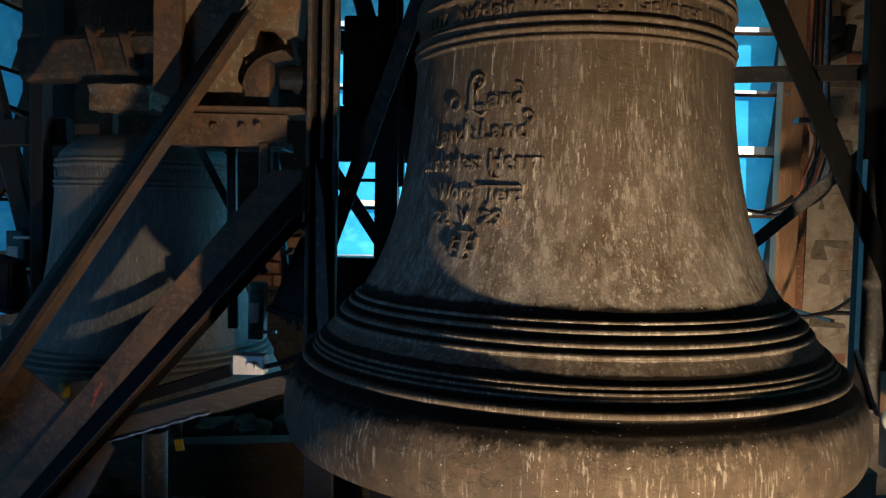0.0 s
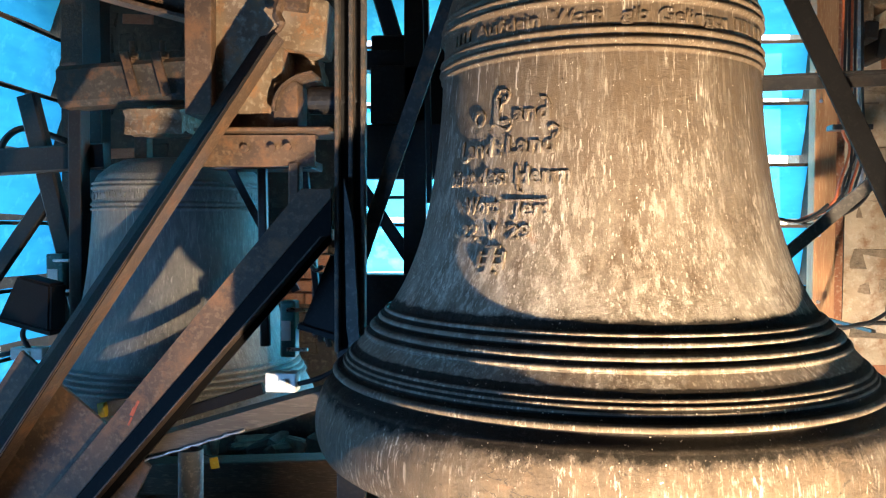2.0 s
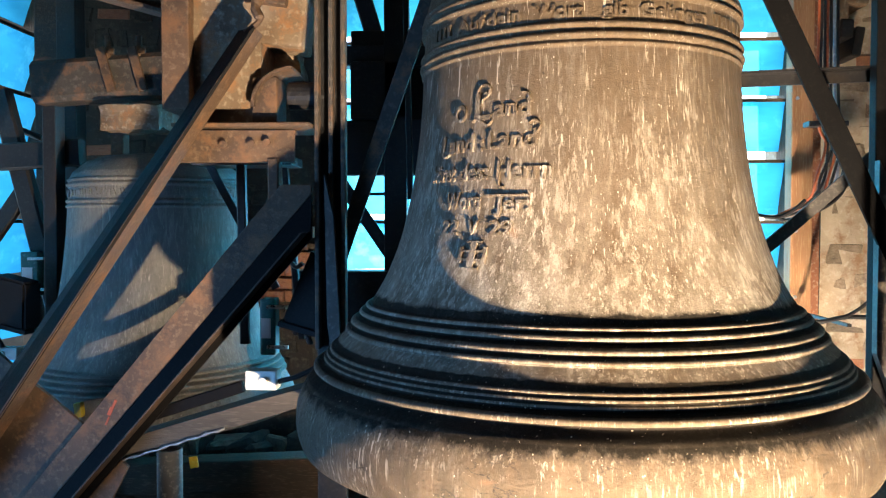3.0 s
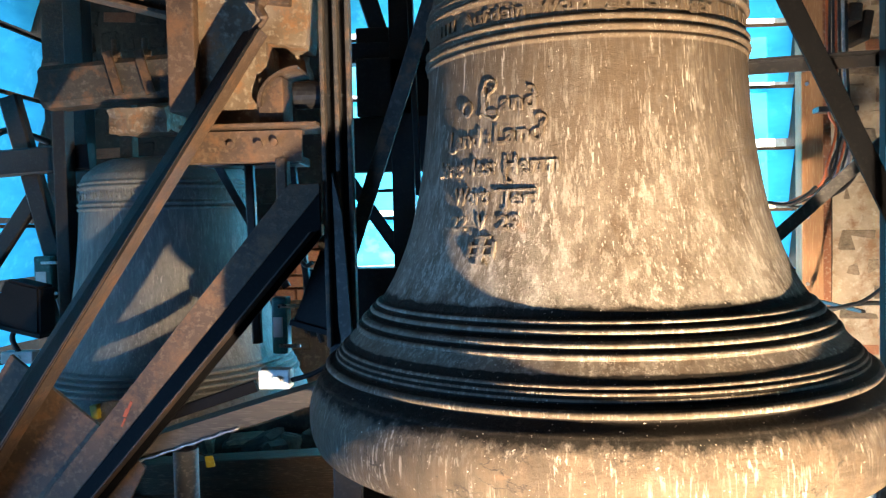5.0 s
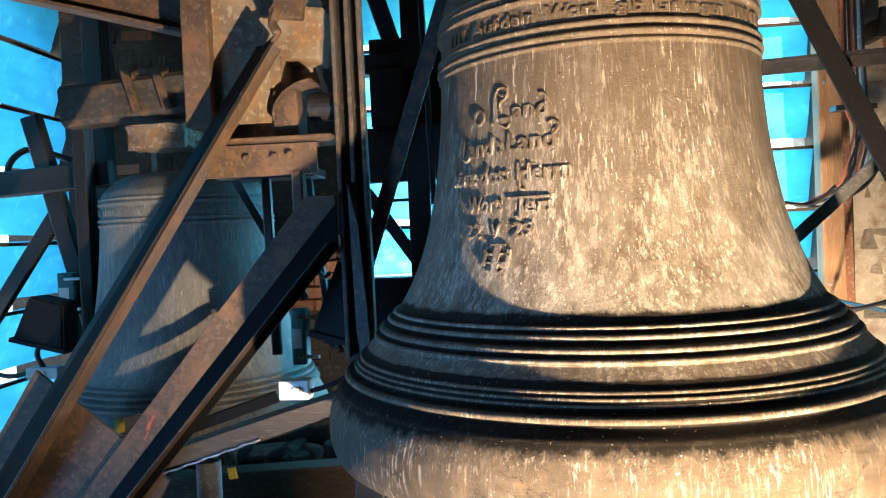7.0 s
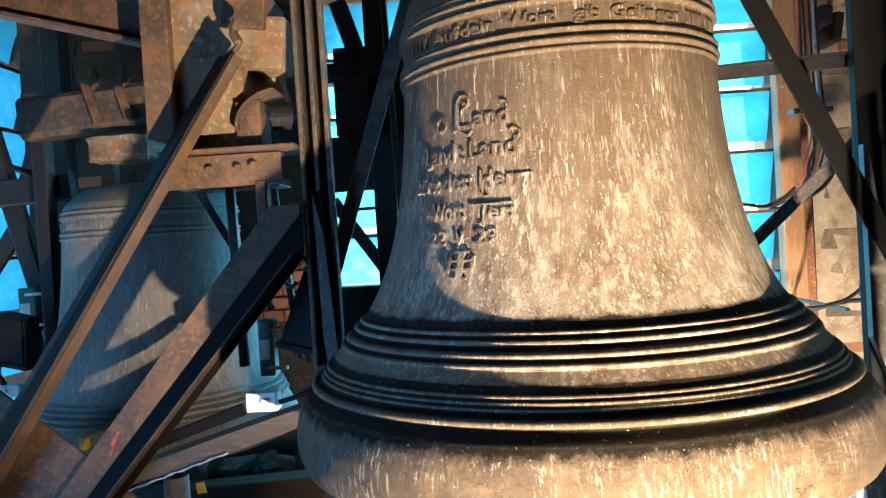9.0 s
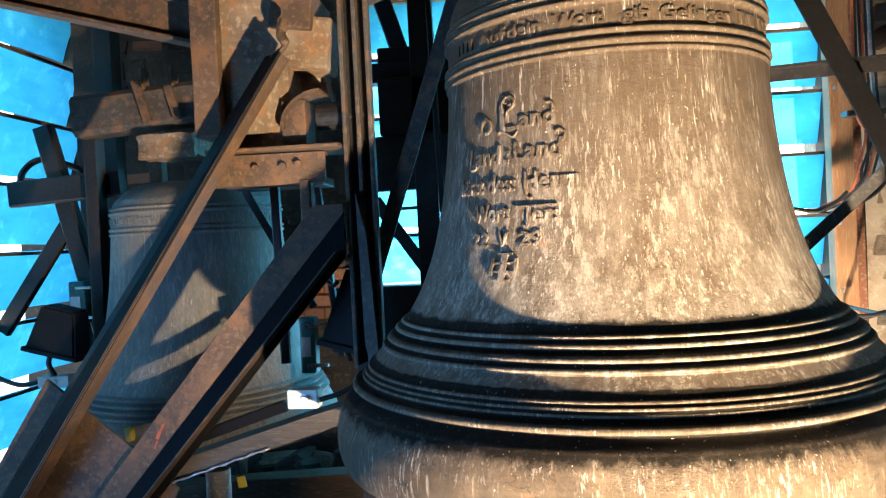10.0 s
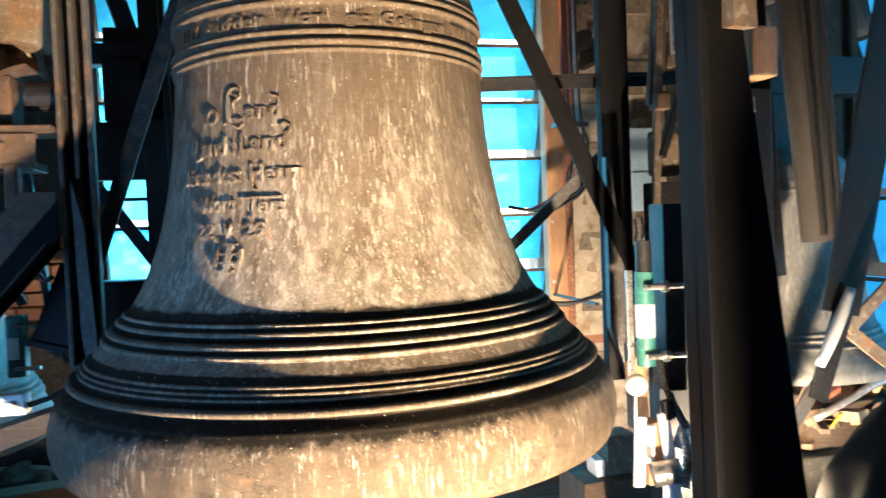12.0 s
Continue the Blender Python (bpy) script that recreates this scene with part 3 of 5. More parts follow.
for x0, x1, z0, z1 in ((-1.0, 1.0, 1.500, 1.560), (-3.7, 3.7, 1.536, 1.543), (-3.7, 3.7, 1.517, 1.524), (-4.2, -3.2, 1.512, 1.550), (3.2, 4.2, 1.512, 1.550), (-2.4, 2.4, 1.498, 1.505), (-2.4, 2.4, 1.556, 1.563)):
    raised_bar(-34.6 + x0, -34.6 + x1, z0, z1, bell, "cast_cross")
for word, az, wd in (("Auf", -43.5, 0.090), ("dein", -30.5, 0.085), ("Wort", -13.0, 0.108), ("gib", 4.3, 0.060), ("Gelingen", 24.5, 0.185)):
    raised_text(word, 0.040, az, 2.050, bell, width=wd)
for az in (-64, -61, -58, -55, 41, 44, 47, 50, 55, 58, 62):
    raised_bar(az, az + 1.8, 2.050, 2.078, bell, "raised_mark", 0.005)

# crown loops and the yoke that the great bell hangs from
for k in range(4):
    a = k * math.pi / 2 + 0.4
    c, s_ = math.cos(a), math.sin(a)
    part("crown_loop", tube(bend([(AX + c * 0.16, AY + s_ * 0.16, 2.27), (AX + c * 0.19, AY + s_ * 0.19, 2.37), (AX + c * 0.12, AY + s_ * 0.12, 2.46), (AX + c * 0.02, AY + s_ * 0.02, 2.48)], 4), 0.032, 10), M_BELL, bell, smooth=True)
yoke = thing("bell_yoke", (AX, AY, 2.46), "dark painted steel yoke carrying the large bell", "yoke")
part("beam", sweep((AX - 0.75, AY, 2.60), (AX + 0.95, AY, 2.60), ibeam(0.16, 0.24, 0.02), (0, 0, 1)), M_STEEL, yoke)
part("plate", box((AX - 0.16, AY - 0.12, 2.44), (AX + 0.16, AY + 0.12, 2.485), 0.006), M_STEEL, yoke)

# ---- second bell, in its own frame ----
B2 = (-1.38, 3.30, 0.0)
OUTER2 = [(0.790, 0.580), (0.820, 0.590), (0.865, 0.580), (0.905, 0.560), (0.955, 0.532), (1.03, 0.492), (1.12, 0.456), (1.22, 0.428), (1.34, 0.404), (1.48, 0.386),
          (1.61, 0.375), (1.71, 0.369), (1.78, 0.366), (1.82, 0.352), (1.85, 0.322)]
RINGS2 = [(1.790, 0.008, 0.007), (1.770, 0.009, 0.008), (1.700, 0.009, 0.008), (1.680, 0.008, 0.007), (1.022, 0.017, 0.008), (0.999, 0.018, 0.008), (0.976, 0.018, 0.008), (0.953, 0.016, 0.008)]
bell2, body2 = make_bell("swinging_bell", B2, OUTER2, RINGS2, M_BELL2, "grey-green bronze bell with moulded bands, hanging in a rusty steel frame")
mark_rnd = random.Random(8)
az = -85.0
while az < 85:
    w = mark_rnd.uniform(0.004, 0.010)
    h = mark_rnd.uniform(0.010, 0.017)
    a = radians(az)
    bm = box((-w, -0.003, -h), (w, 0.003, h), 0.002, rot("Y", mark_rnd.uniform(-25, 25)), (0, 0, 0))
    bm.transform(Matrix.Translation((B2[0] + 0.369 * math.sin(a), B2[1] - 0.369 * math.cos(a), 1.735 + mark_rnd.uniform(-0.004, 0.004))) @ Matrix.Rotation(a, 4, "Z"))
    part("raised_mark", bm, M_BELL2, bell2)
    az += mark_rnd.uniform(2.4, 4.4)

part("tag", box((-1.462, 2.715, 0.884), (-1.434, 2.743, 0.938), 0.003, rot("Y", -8)), M_YELLOW, bell2, "yellow-green plastic tag")

# yoke of the second bell: heavy beam with straps and bolts
yoke2 = thing("bell_yoke", (-1.42, 3.25, 1.95), "weathered grey headstock beam with iron straps above the swinging bell", "yoke")
part("beam", sweep((-1.86, 3.20, 2.21), (-0.85, 3.20, 2.27), flat(0.155, 0.18), (0, 0, 1)), M_GREYCAST, yoke2)
for x in (-1.52, -1.385):
    part("strap", sweep((x - 0.02, 3.09, 2.34), (x + 0.03, 3.09, 2.16), flat(0.038, 0.014), (0, -1, 0)), M_RUST, yoke2)
    b = part("bolt", rod((x - 0.01, 3.14, 2.30), (x - 0.01, 3.14, 2.40), 0.013, 10), M_RUST, yoke2)
    part("nut", tube([(x - 0.01, 3.14, 2.325), (x - 0.01, 3.14, 2.350)], 0.028, 6), M_RUST, b)
part("bearing", rough_box((-1.53, 3.06, 2.00), (-1.28, 3.28, 2.10), 0.02, 6, 2), M_CAST, yoke2)
for x in (-1.56, -1.28):
    part("hanger", box((x - 0.03, 3.27, 1.83), (x + 0.03, 3.33, 2.16), 0.006), M_RUST, yoke2)
for x in (-1.84,):
    part("bearing_stand", box((x - 0.03, 3.22, 0.0), (x + 0.03, 3.30, 2.15), 0.006), M_STEEL, yoke2)

# ---- rusty steel frame between the bells ----
frame_l = thing("steel_bell_frame", (-1.0, 2.25, 0.0), "rusty riveted steel bell frame with slanting braces", "bell frame")


def prism(pts, y0, y1):
    """A plate with the outline pts in x and z, between two depths."""
    bm = bmesh.new()
    n = len(pts)
    f0, f1 = ([bm.verts.new((x, y, z)) for x, z in pts] for y in (y0, y1))
    bm.faces.new(f0)
    bm.faces.new(f1[::-1])
    for i in range(n):
        bm.faces.new((f0[i], f1[i], f1[(i + 1) % n], f0[(i + 1) % n]))
    bmesh.ops.bevel(bm, geom=bm.edges[:], offset=0.0015, segments=1, affect="EDGES")
    return bm


# Shade side of the first brace: a plate coloured black, turned from the lamp.
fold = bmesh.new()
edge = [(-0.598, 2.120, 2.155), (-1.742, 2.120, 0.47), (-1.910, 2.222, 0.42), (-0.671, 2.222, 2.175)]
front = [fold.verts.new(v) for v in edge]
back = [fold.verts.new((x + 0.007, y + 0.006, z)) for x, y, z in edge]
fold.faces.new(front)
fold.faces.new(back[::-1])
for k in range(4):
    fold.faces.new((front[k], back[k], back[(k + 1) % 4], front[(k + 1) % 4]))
part("front_plate", fold, M_SHADEBLACK, frame_l, "slanting plate, its shade side coloured black")
part("diagonal_brace", prism([(-0.606, 2.149), (-0.594, 2.158), (-1.736, 0.47), (-1.752, 0.47)], 2.1215, 2.215), M_RUST, frame_l)
part("diagonal_brace", prism([(-0.552, 1.72), (-0.46, 1.72), (-0.46, 1.6913), (-1.515, 0.47), (-1.608, 0.47)], 2.240, 2.252), M_RUST, frame_l)
# Shadowed strip of the second brace, painted in as a black web.
part("brace_web", prism([(-0.46, 1.695), (-0.46, 1.559), (-1.412, 0.47), (-1.518, 0.47)], 2.244, 2.258), M_SHADEBLACK, frame_l, "brace web coloured black for the shade in its channel")
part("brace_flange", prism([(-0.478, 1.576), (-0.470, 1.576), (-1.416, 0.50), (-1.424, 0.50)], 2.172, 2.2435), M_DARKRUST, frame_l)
bm = bmesh.new()
pts = [(-1.46, 1.21), (-1.345, 1.115), (-1.185, 0.985), (-1.04, 0.85), (-1.24, 0.47), (-1.95, 0.47)]
f0 = [bm.verts.new((x, 2.262, z)) for x, z in pts]
f1 = [bm.verts.new((x, 2.276, z)) for x, z in pts]
bm.faces.new(f0)
bm.faces.new(f1[::-1])
for i in range(len(pts)):
    j = (i + 1) % len(pts)
    bm.faces.new((f0[i], f1[i], f1[j], f0[j]))
part("gusset_plate", bm, M_RUST, frame_l)
part("cross_beam", sweep((-0.90, 2.27, 1.840), (-0.52, 2.285, 1.840), channel(0.095, 0.05, 0.010), (0, 1, 0)), M_RUST, frame_l)
for x in (-0.735, -0.648, -0.60):
    part("bolt", bolt_head((x, 2.27, 1.845 if x < -0.62 else 1.85), (0, -1, 0), 0.012, 0.008), M_RUST, frame_l)
part("shelf_plate", box((-0.88, 2.225, 1.893), (-0.46, 2.46, 1.9045), 0.003), M_RUST, frame_l)
part("side_post", sweep((-0.585, 2.30, 1.80), (-0.585, 2.30, 1.50), flat(0.035, 0.05), (0, -1, 0)), M_RUST, frame_l)
part("foot", box((-2.00, 2.08, 0.0), (-1.10, 2.32, 0.47), 0.01), M_STEEL, frame_l)

block = thing("bearing_block", (-0.80, 2.45, 1.92), "flaking beige cast bearing block with a rusty flange", "bearing block")
part("casting", rough_box((-0.885, 2.40, 1.92), (-0.655, 2.62, 2.46), 0.004, 8, 4), M_CAST, block)
part("flange", box((-0.965, 2.36, 1.965), (-0.875, 2.60, 2.46), 0.006), M_RUST, block)
part("cap", box((-0.665, 2.40, 2.175), (-0.515, 2.56, 2.345), 0.012, rot("Y", 8)), M_CAST, block)
part("cap_plate", box((-0.70, 2.37, 2.30), (-0.56, 2.60, 2.42), 0.008, rot("Y", 8)), M_RUST, block)
part("hook", tube(bend([(-0.63, 2.30, 2.30), (-0.64, 2.29, 2.26), (-0.625, 2.28, 2.22), (-0.665, 2.27, 2.18)], 5), [0.018] * 4 + [0.015] * 6 + [0.010] * 6, 8), M_RUST, block)
bm = bmesh.new()
rows = []
for i in range(13):
    a = radians(95 + i * 7.5)
    c = (-0.535 + 0.115 * math.cos(a) * 1.25, 1.985 + 0.115 * math.sin(a))
    rows.append([bm.verts.new((c[0], y, c[1])) for y in (2.36, 2.52)] + [bm.verts.new((c[0] * 1.0 - 0.010 * math.cos(a), y, c[1] - 0.010 * math.sin(a))) for y in (2.52, 2.36)])
for p, q in zip(rows, rows[1:]):
    for i in range(4):
        bm.faces.new((p[i], p[(i + 1) % 4], q[(i + 1) % 4], q[i]))
bm.faces.new(rows[0])
bm.faces.new(rows[-1][::-1])
part("curved_guard", bm, M_RUST, block, smooth=False)
part("guard_web", box((-0.68, 2.38, 1.92), (-0.60, 2.50, 2.07), 0.005), M_RUST, block)
part("shaft", rod((-0.575, 2.45, 2.02), (-0.40, 2.45, 2.02), 0.045, 20), M_STEEL, block, smooth=False)
part("lug", rough_box((-0.665, 2.55, 2.09), (-0.57, 2.66, 2.185), 0.02, 5, 7), M_CAST, block)

near = Vector((0.05, 0.0, 1.59))
block.matrix_basis = Matrix.Translation(near) @ Matrix.Scale(0.955, 4) @ Matrix.Translation(-near) @ block.matrix_basis

top_beam = thing("top_beam", (-1.2, 2.45, 2.30), "rusty steel beam along the top of the bell frame", "beam")
part("web", sweep((-2.0, 2.46, 2.645), (-0.955, 2.44, 2.345), flat(0.125, 0.02), (0, -1, 0)), M_RUST, top_beam)
part("lower_flange", sweep((-2.0, 2.47, 2.575), (-0.955, 2.45, 2.283), flat(0.014, 0.10), (0, -1, 0)), M_RUST, top_beam)
part("upper_flange", sweep((-2.0, 2.47, 2.712), (-0.955, 2.45, 2.410), flat(0.014, 0.10), (0, -1, 0)), M_RUST, top_beam)

# guide post: steel section with ridges, ending in a blade
post = thing("guide_post", (-0.41, 2.3, 0.0), "dark steel guide post with raised ribs", "post")
part("web", box((-0.455, 2.30, 0.0), (-0.365, 2.325, 2.9), 0.003), M_STEEL, post)
for x in (-0.455, -0.412, -0.375):
    part("rib", box((x, 2.262, 1.22), (x + 0.014, 2.30, 2.9), 0.004), M_GREYCAST, post)
bm = bmesh.new()
pts = [(-0.420, 1.75), (-0.392, 1.62), (-0.372, 1.25), (-0.40, 1.22), (-0.412, 1.30)]
f0 = [bm.verts.new((x, 2.235, z)) for x, z in pts]
f1 = [bm.verts.new((x, 2.262, z)) for x, z in pts]
bm.faces.new(f0)
bm.faces.new(f1[::-1])
for i in range(len(pts)):
    bm.faces.new((f0[i], f1[i], f1[(i + 1) % len(pts)], f0[(i + 1) % len(pts)]))
part("blade", bm, M_GREY, post)

# ---- dark frame behind the great bell ----
rear = thing("rear_frame", (0.3, 2.9, 0.0), "black painted steel frame standing behind the large bell", "bell frame")
part("flat_brace", sweep((0.020, 2.34, 2.68), (-0.403, 2.34, 1.469), flat(0.049, 0.012), (0, -1, 0)), M_GREYCAST, rear)
part("post", box((-0.335, 2.98, 0.0), (-0.245, 3.08, 3.2), 0.004), M_STEEL, rear)
part("post", sweep((-0.245, 2.90, 2.7), (-0.222, 2.90, 1.70), flat(0.022, 0.05), (0, -1, 0)), M_STEEL, rear)
part("cross_brace", sweep((-0.505, 3.0, 1.765), (-0.22, 3.0, 1.345), flat(0.05, 0.012), (0, -1, 0)), M_STEEL, rear)
part("rail", box((-0.62, 3.00, 1.80), (-0.05, 3.06, 2.02), 0.006), M_STEEL, rear)
part("rail", box((-0.60, 3.02, 2.24), (-0.05, 3.10, 2.32), 0.006), M_STEEL, rear)
part("hub", tube([(-0.44, 3.15, 2.08), (-0.30, 3.15, 2.08)], 0.12, 24), M_STEEL, rear)
part("lever", sweep((-0.47, 3.2, 2.62), (-0.39, 3.2, 2.36), flat(0.075, 0.04), (0, -1, 0)), M_STEEL, rear)
part("lever_head", box((-0.50, 3.17, 2.30), (-0.33, 3.25, 2.42), 0.01), M_STEEL, rear)
part("plate", box((-0.47, 2.98, 2.02), (-0.24, 3.02, 2.25), 0.008), M_STEEL, rear)
part("wheel", tube([(-0.22, 3.11, 2.07), (-0.22, 3.15, 2.07)], 0.185, 40), M_STEEL, rear)
part("wheel_rim", tube([(-0.22, 3.095, 2.07), (-0.22, 3.11, 2.07)], 0.150, 40), M_STEEL, rear)
part("back_plate", box((-0.24, 3.16, 1.81), (0.02, 3.19, 2.36), 0.006), M_STEEL, rear)
part("base_rail", box((-0.70, 2.95, 1.16), (0.10, 3.08, 1.42), 0.01), M_STEEL, rear)
part("tie_rod", rod((-0.62, 3.4, 1.742), (-0.2, 3.4, 1.745), 0.008, 8), M_STEEL, rear)

# right-hand frame in front of the opening
frame_r = thing("steel_bell_frame", (1.25, 2.45, 0.0), "dark painted steel bell frame with flat slanting braces", "bell frame")
part("diagonal_brace", sweep((0.83, 2.40, 2.56), (1.395, 2.40, 1.36), flat(0.066, 0.012), (0, -1, 0)), M_BRACE, frame_r)
part("cross_beam", sweep((0.62, 2.56, 2.045), (1.75, 2.56, 2.085), angle(0.045, 0.05, 0.008), (0, -1, 0)), M_STEEL, frame_r)
part("flat_brace", sweep((0.93, 2.76, 1.395), (1.46, 2.74, 1.87), flat(0.045, 0.010), (0, -1, 0)), M_GREY, frame_r)
part("post", box((1.285, 2.44, 1.00), (1.395, 2.485, TOP), 0.005), M_SHADEBLACK, frame_r)
part("base_post", box((1.70, 2.54, 0.0), (1.76, 2.62, 2.11), 0.005), M_STEEL, frame_r)
bm = bmesh.new()
pts = [(1.275, 1.80), (1.295, 1.76), (1.375, 1.02), (1.35, 0.99), (1.275, 1.20)]
f0 = [bm.verts.new((x, 2.395, z)) for x, z in pts]
f1 = [bm.verts.new((x, 2.425, z)) for x, z in pts]
bm.faces.new(f0)
bm.faces.new(f1[::-1])
for i in range(len(pts)):
    bm.faces.new((f0[i], f1[i], f1[(i + 1) % len(pts)], f0[(i + 1) % len(pts)]))
part("stiffener", bm, M_GREY, frame_r)

# ---- near column and the machinery beside it ----
# The column's unlit look is put into its near-black colour.
col = thing("steel_column", (1.12, 1.42, 0.0), "black painted steel column with a folded edge, darkened for shade", "column")
pts = [(1.022, 2.70), (1.06, 2.70), (1.365, 0.36), (1.055, 0.36)]
bm2 = bmesh.new()
f0 = [bm2.verts.new((x, 1.42, z)) for x, z in pts]
f1 = [bm2.verts.new((x, 1.50, z)) for x, z in pts]
bm2.faces.new(f0)
bm2.faces.new(f1[::-1])
for i in range(4):
    bm2.faces.new((f0[i], f1[i], f1[(i + 1) % 4], f0[(i + 1) % 4]))
part("front_plate", bm2, M_SHADEBLACK, col)
part("side_flange", sweep((1.017, 1.405, 2.70), (1.058, 1.405, 0.36), flat(0.020, 0.05), (0, -1, 0)), M_SHADEBLACK, col)
part("top_post", box((0.985, 1.42, 2.68), (1.05, 1.50, TOP), 0.004), M_SHADEBLACK, col)
part("base", box((0.98, 1.36, 0.0), (1.34, 1.58, 0.36), 0.008), M_SHADEBLACK, col)
part("head_casting", rough_box((1.10, 1.375, 1.985), (1.156, 1.418, 2.62), 0.004, 6, 3), M_CAST, col, "flaking beige casting")
part("head_plate", box((1.04, 1.505, 1.96), (1.175, 1.535, 2.45), 0.004), M_CAST, col)

# unseen lamp bodies on the floor; flaps and lips added to block light
def lamp_flaps(at, yaw, flap_right, flap_left):
    x, y, z = at
    lamp = thing("lamp_flaps", (x, y, 0.0), "unseen black lamp body with flaps added to cut its light", "lamp", "work lamps")
    turn = Matrix.Translation((x, y, 0)) @ Matrix.Rotation(radians(yaw), 4, "Z")

    def add(name, bm, m_):
        bm.transform(turn)
        part(name, bm, m_, lamp)
    add("back_plate", box((-0.09, -0.10, z - 0.14), (0.09, -0.075, z + 0.14), 0.004), M_BLACK)
    add("right_flap", box((0.062, -0.08, z - 0.14), (0.068, flap_right, z + 0.20), 0.001), M_BLACK)
    add("left_flap", box((-0.10, -0.08, z - 0.14), (-0.094, flap_left, z + 0.20), 0.001), M_BLACK)
    add("lower_flap", box((-0.10, -0.08, z - 0.085), (0.068, 0.10, z - 0.079), 0.001), M_BLACK)
    add("lower_lip", box((-0.10, 0.094, z - 0.079), (-0.035, 0.10, z + 0.022), 0.001), M_BLACK)
    add("corner_lip", box((-0.10, flap_left, z - 0.079), (-0.094, 0.0935, z + 0.022), 0.001), M_BLACK)
    add("stem", rod((0, -0.09, 0.02), (0, -0.09, z - 0.12), 0.014, 12), M_STEEL)
    add("base", box((-0.14, -0.16, 0.0), (0.14, 0.06, 0.025), 0.004), M_STEEL)
    return lamp


lamp_flaps(LAMP, 0, 0.165, 0.05)
lamp_flaps((1.52, 1.86, 0.55), -25, 0.0, 0.0)
lamp_flaps(LAMP3, -20, 0.02, 0.02)

# black flood lamp bodies, junction boxes and cables
def flood_head(at, turn, size, label, group="flood lamps"):
    """A black tapered lamp housing with a flange and a bracket, at any tilt."""
    w, d, h = size
    m = Matrix.Translation(at) @ turn
    lamp = thing("flood_lamp", at, label, "lamp", group)
    bm = bmesh.new()
    lo = [bm.verts.new(v) for v in ((-w / 2, -d / 2, -h / 2), (w / 2, -d / 2, -h / 2), (w / 2, d / 2, -h / 2), (-w / 2, d / 2, -h / 2))]
    hi = [bm.verts.new(v) for v in ((-w * 0.32, -d / 2, h / 2), (w * 0.32, -d / 2, h / 2), (w * 0.32, d / 2, h / 2), (-w * 0.32, d / 2, h / 2))]
    bm.faces.new(lo[::-1])
    bm.faces.new(hi)
    for i in range(4):
        bm.faces.new((lo[i], lo[(i + 1) % 4], hi[(i + 1) % 4], hi[i]))
    bmesh.ops.bevel(bm, geom=bm.edges[:], offset=0.010, segments=2, affect="EDGES")
    bm.transform(m)
    part("housing", bm, M_BLACK, lamp)
    bm = box((-w / 2 - 0.008, -d / 2 - 0.008, -h / 2 - 0.008), (w / 2 + 0.008, d / 2 + 0.008, -h / 2 + 0.012), 0.004)
    bm.transform(m)
    part("rim", bm, M_BLACK, lamp)
    bm = tube(bend([(-w * 0.2, d * 0.4, -h * 0.2), (-w * 0.2, d * 0.9, -h * 0.5), (0, d * 1.0, -h * 0.75)], 5), 0.010, 8)
    bm.transform(m)
    part("bracket", bm, M_STEEL, lamp)
    return lamp


flood_head((-0.475, 2.42, 1.385), Matrix.Rotation(radians(16), 4, "Y"), (0.165, 0.10, 0.26), "black flood lamp housing clamped behind the guide post")
flood_head((-1.91, 3.05, 1.285), Matrix.Rotation(radians(14), 4, "Y"), (0.235, 0.12, 0.20), "black flood lamp housing in front of the blue louvres")


def junction_box(lo, hi, label):
    b = thing("junction_box", lo, label, "junction box", "junction boxes")
    part("body", box(lo, hi, 0.006), M_WHITE, b)
    c = [(p + q) / 2 for p, q in zip(lo, hi)]
    part("gland", tube([(c[0] + 0.01, lo[1] + 0.002, c[2]), (c[0] + 0.01, lo[1] - 0.010, c[2])], 0.012, 16), M_WHITE, b)
    return b


junction_box((-0.668, 2.25, 1.096), (-0.572, 2.31, 1.156), "white plastic junction box with a round gland on the curved beam")
junction_box((-2.00, 3.00, 1.045), (-1.86, 3.06, 1.095), "white plastic junction box under the black flood lamp")


def cable(points, r, label, material=None, group="cables"):
    return solid("cable", tube(bend(points, 6), r, 8), material or M_CABLE, label, "cable", group, smooth=True)


cable([(-1.93, 3.02, 1.09), (-1.95, 3.01, 1.15), (-1.93, 3.02, 1.20), (-1.90, 3.04, 1.22)], 0.011, "black rubber cable from lamp to junction box")
cable([(-2.00, 3.02, 1.07), (-2.10, 3.02, 1.06), (-2.25, 3.05, 1.10), (-2.40, 3.1, 1.12)], 0.011, "black rubber cable running to the louvred wall")
cable([(-0.57, 2.27, 1.12), (-0.50, 2.28, 1.14), (-0.44, 2.30, 1.18), (-0.42, 2.33, 1.26)], 0.008, "black cable running up to the flood lamp")
cable([(-0.60, 2.55, 1.62), (-0.62, 2.55, 1.52), (-0.58, 2.52, 1.46), (-0.55, 2.50, 1.47)], 0.008, "thin black cable loop behind the guide post")
cable([(-2.10, 3.6, 2.03), (-2.28, 3.55, 2.09), (-2.36, 3.5, 2.02), (-2.38, 3.5, 1.90)], 0.016, "black cable loop before the louvres")

# curved beam with a wrapped pipe, below the second bell
arch = thing("curved_beam", (-0.8, 2.3, 0.9), "brown curved wooden beam with a silvery pipe along it", "beam")
bm = bmesh.new()
rows = []
for i in range(25):
    f = i / 24
    x = -1.14 + 0.82 * f
    top = 0.905 + 0.262 * f - 0.02 * f * f
    z = top - 0.040 - 0.085 * f * (1 - f)
    rows.append([bm.verts.new(v) for v in ((x, 2.28, z), (x, 2.28, top), (x, 2.40, top), (x, 2.40, z))])
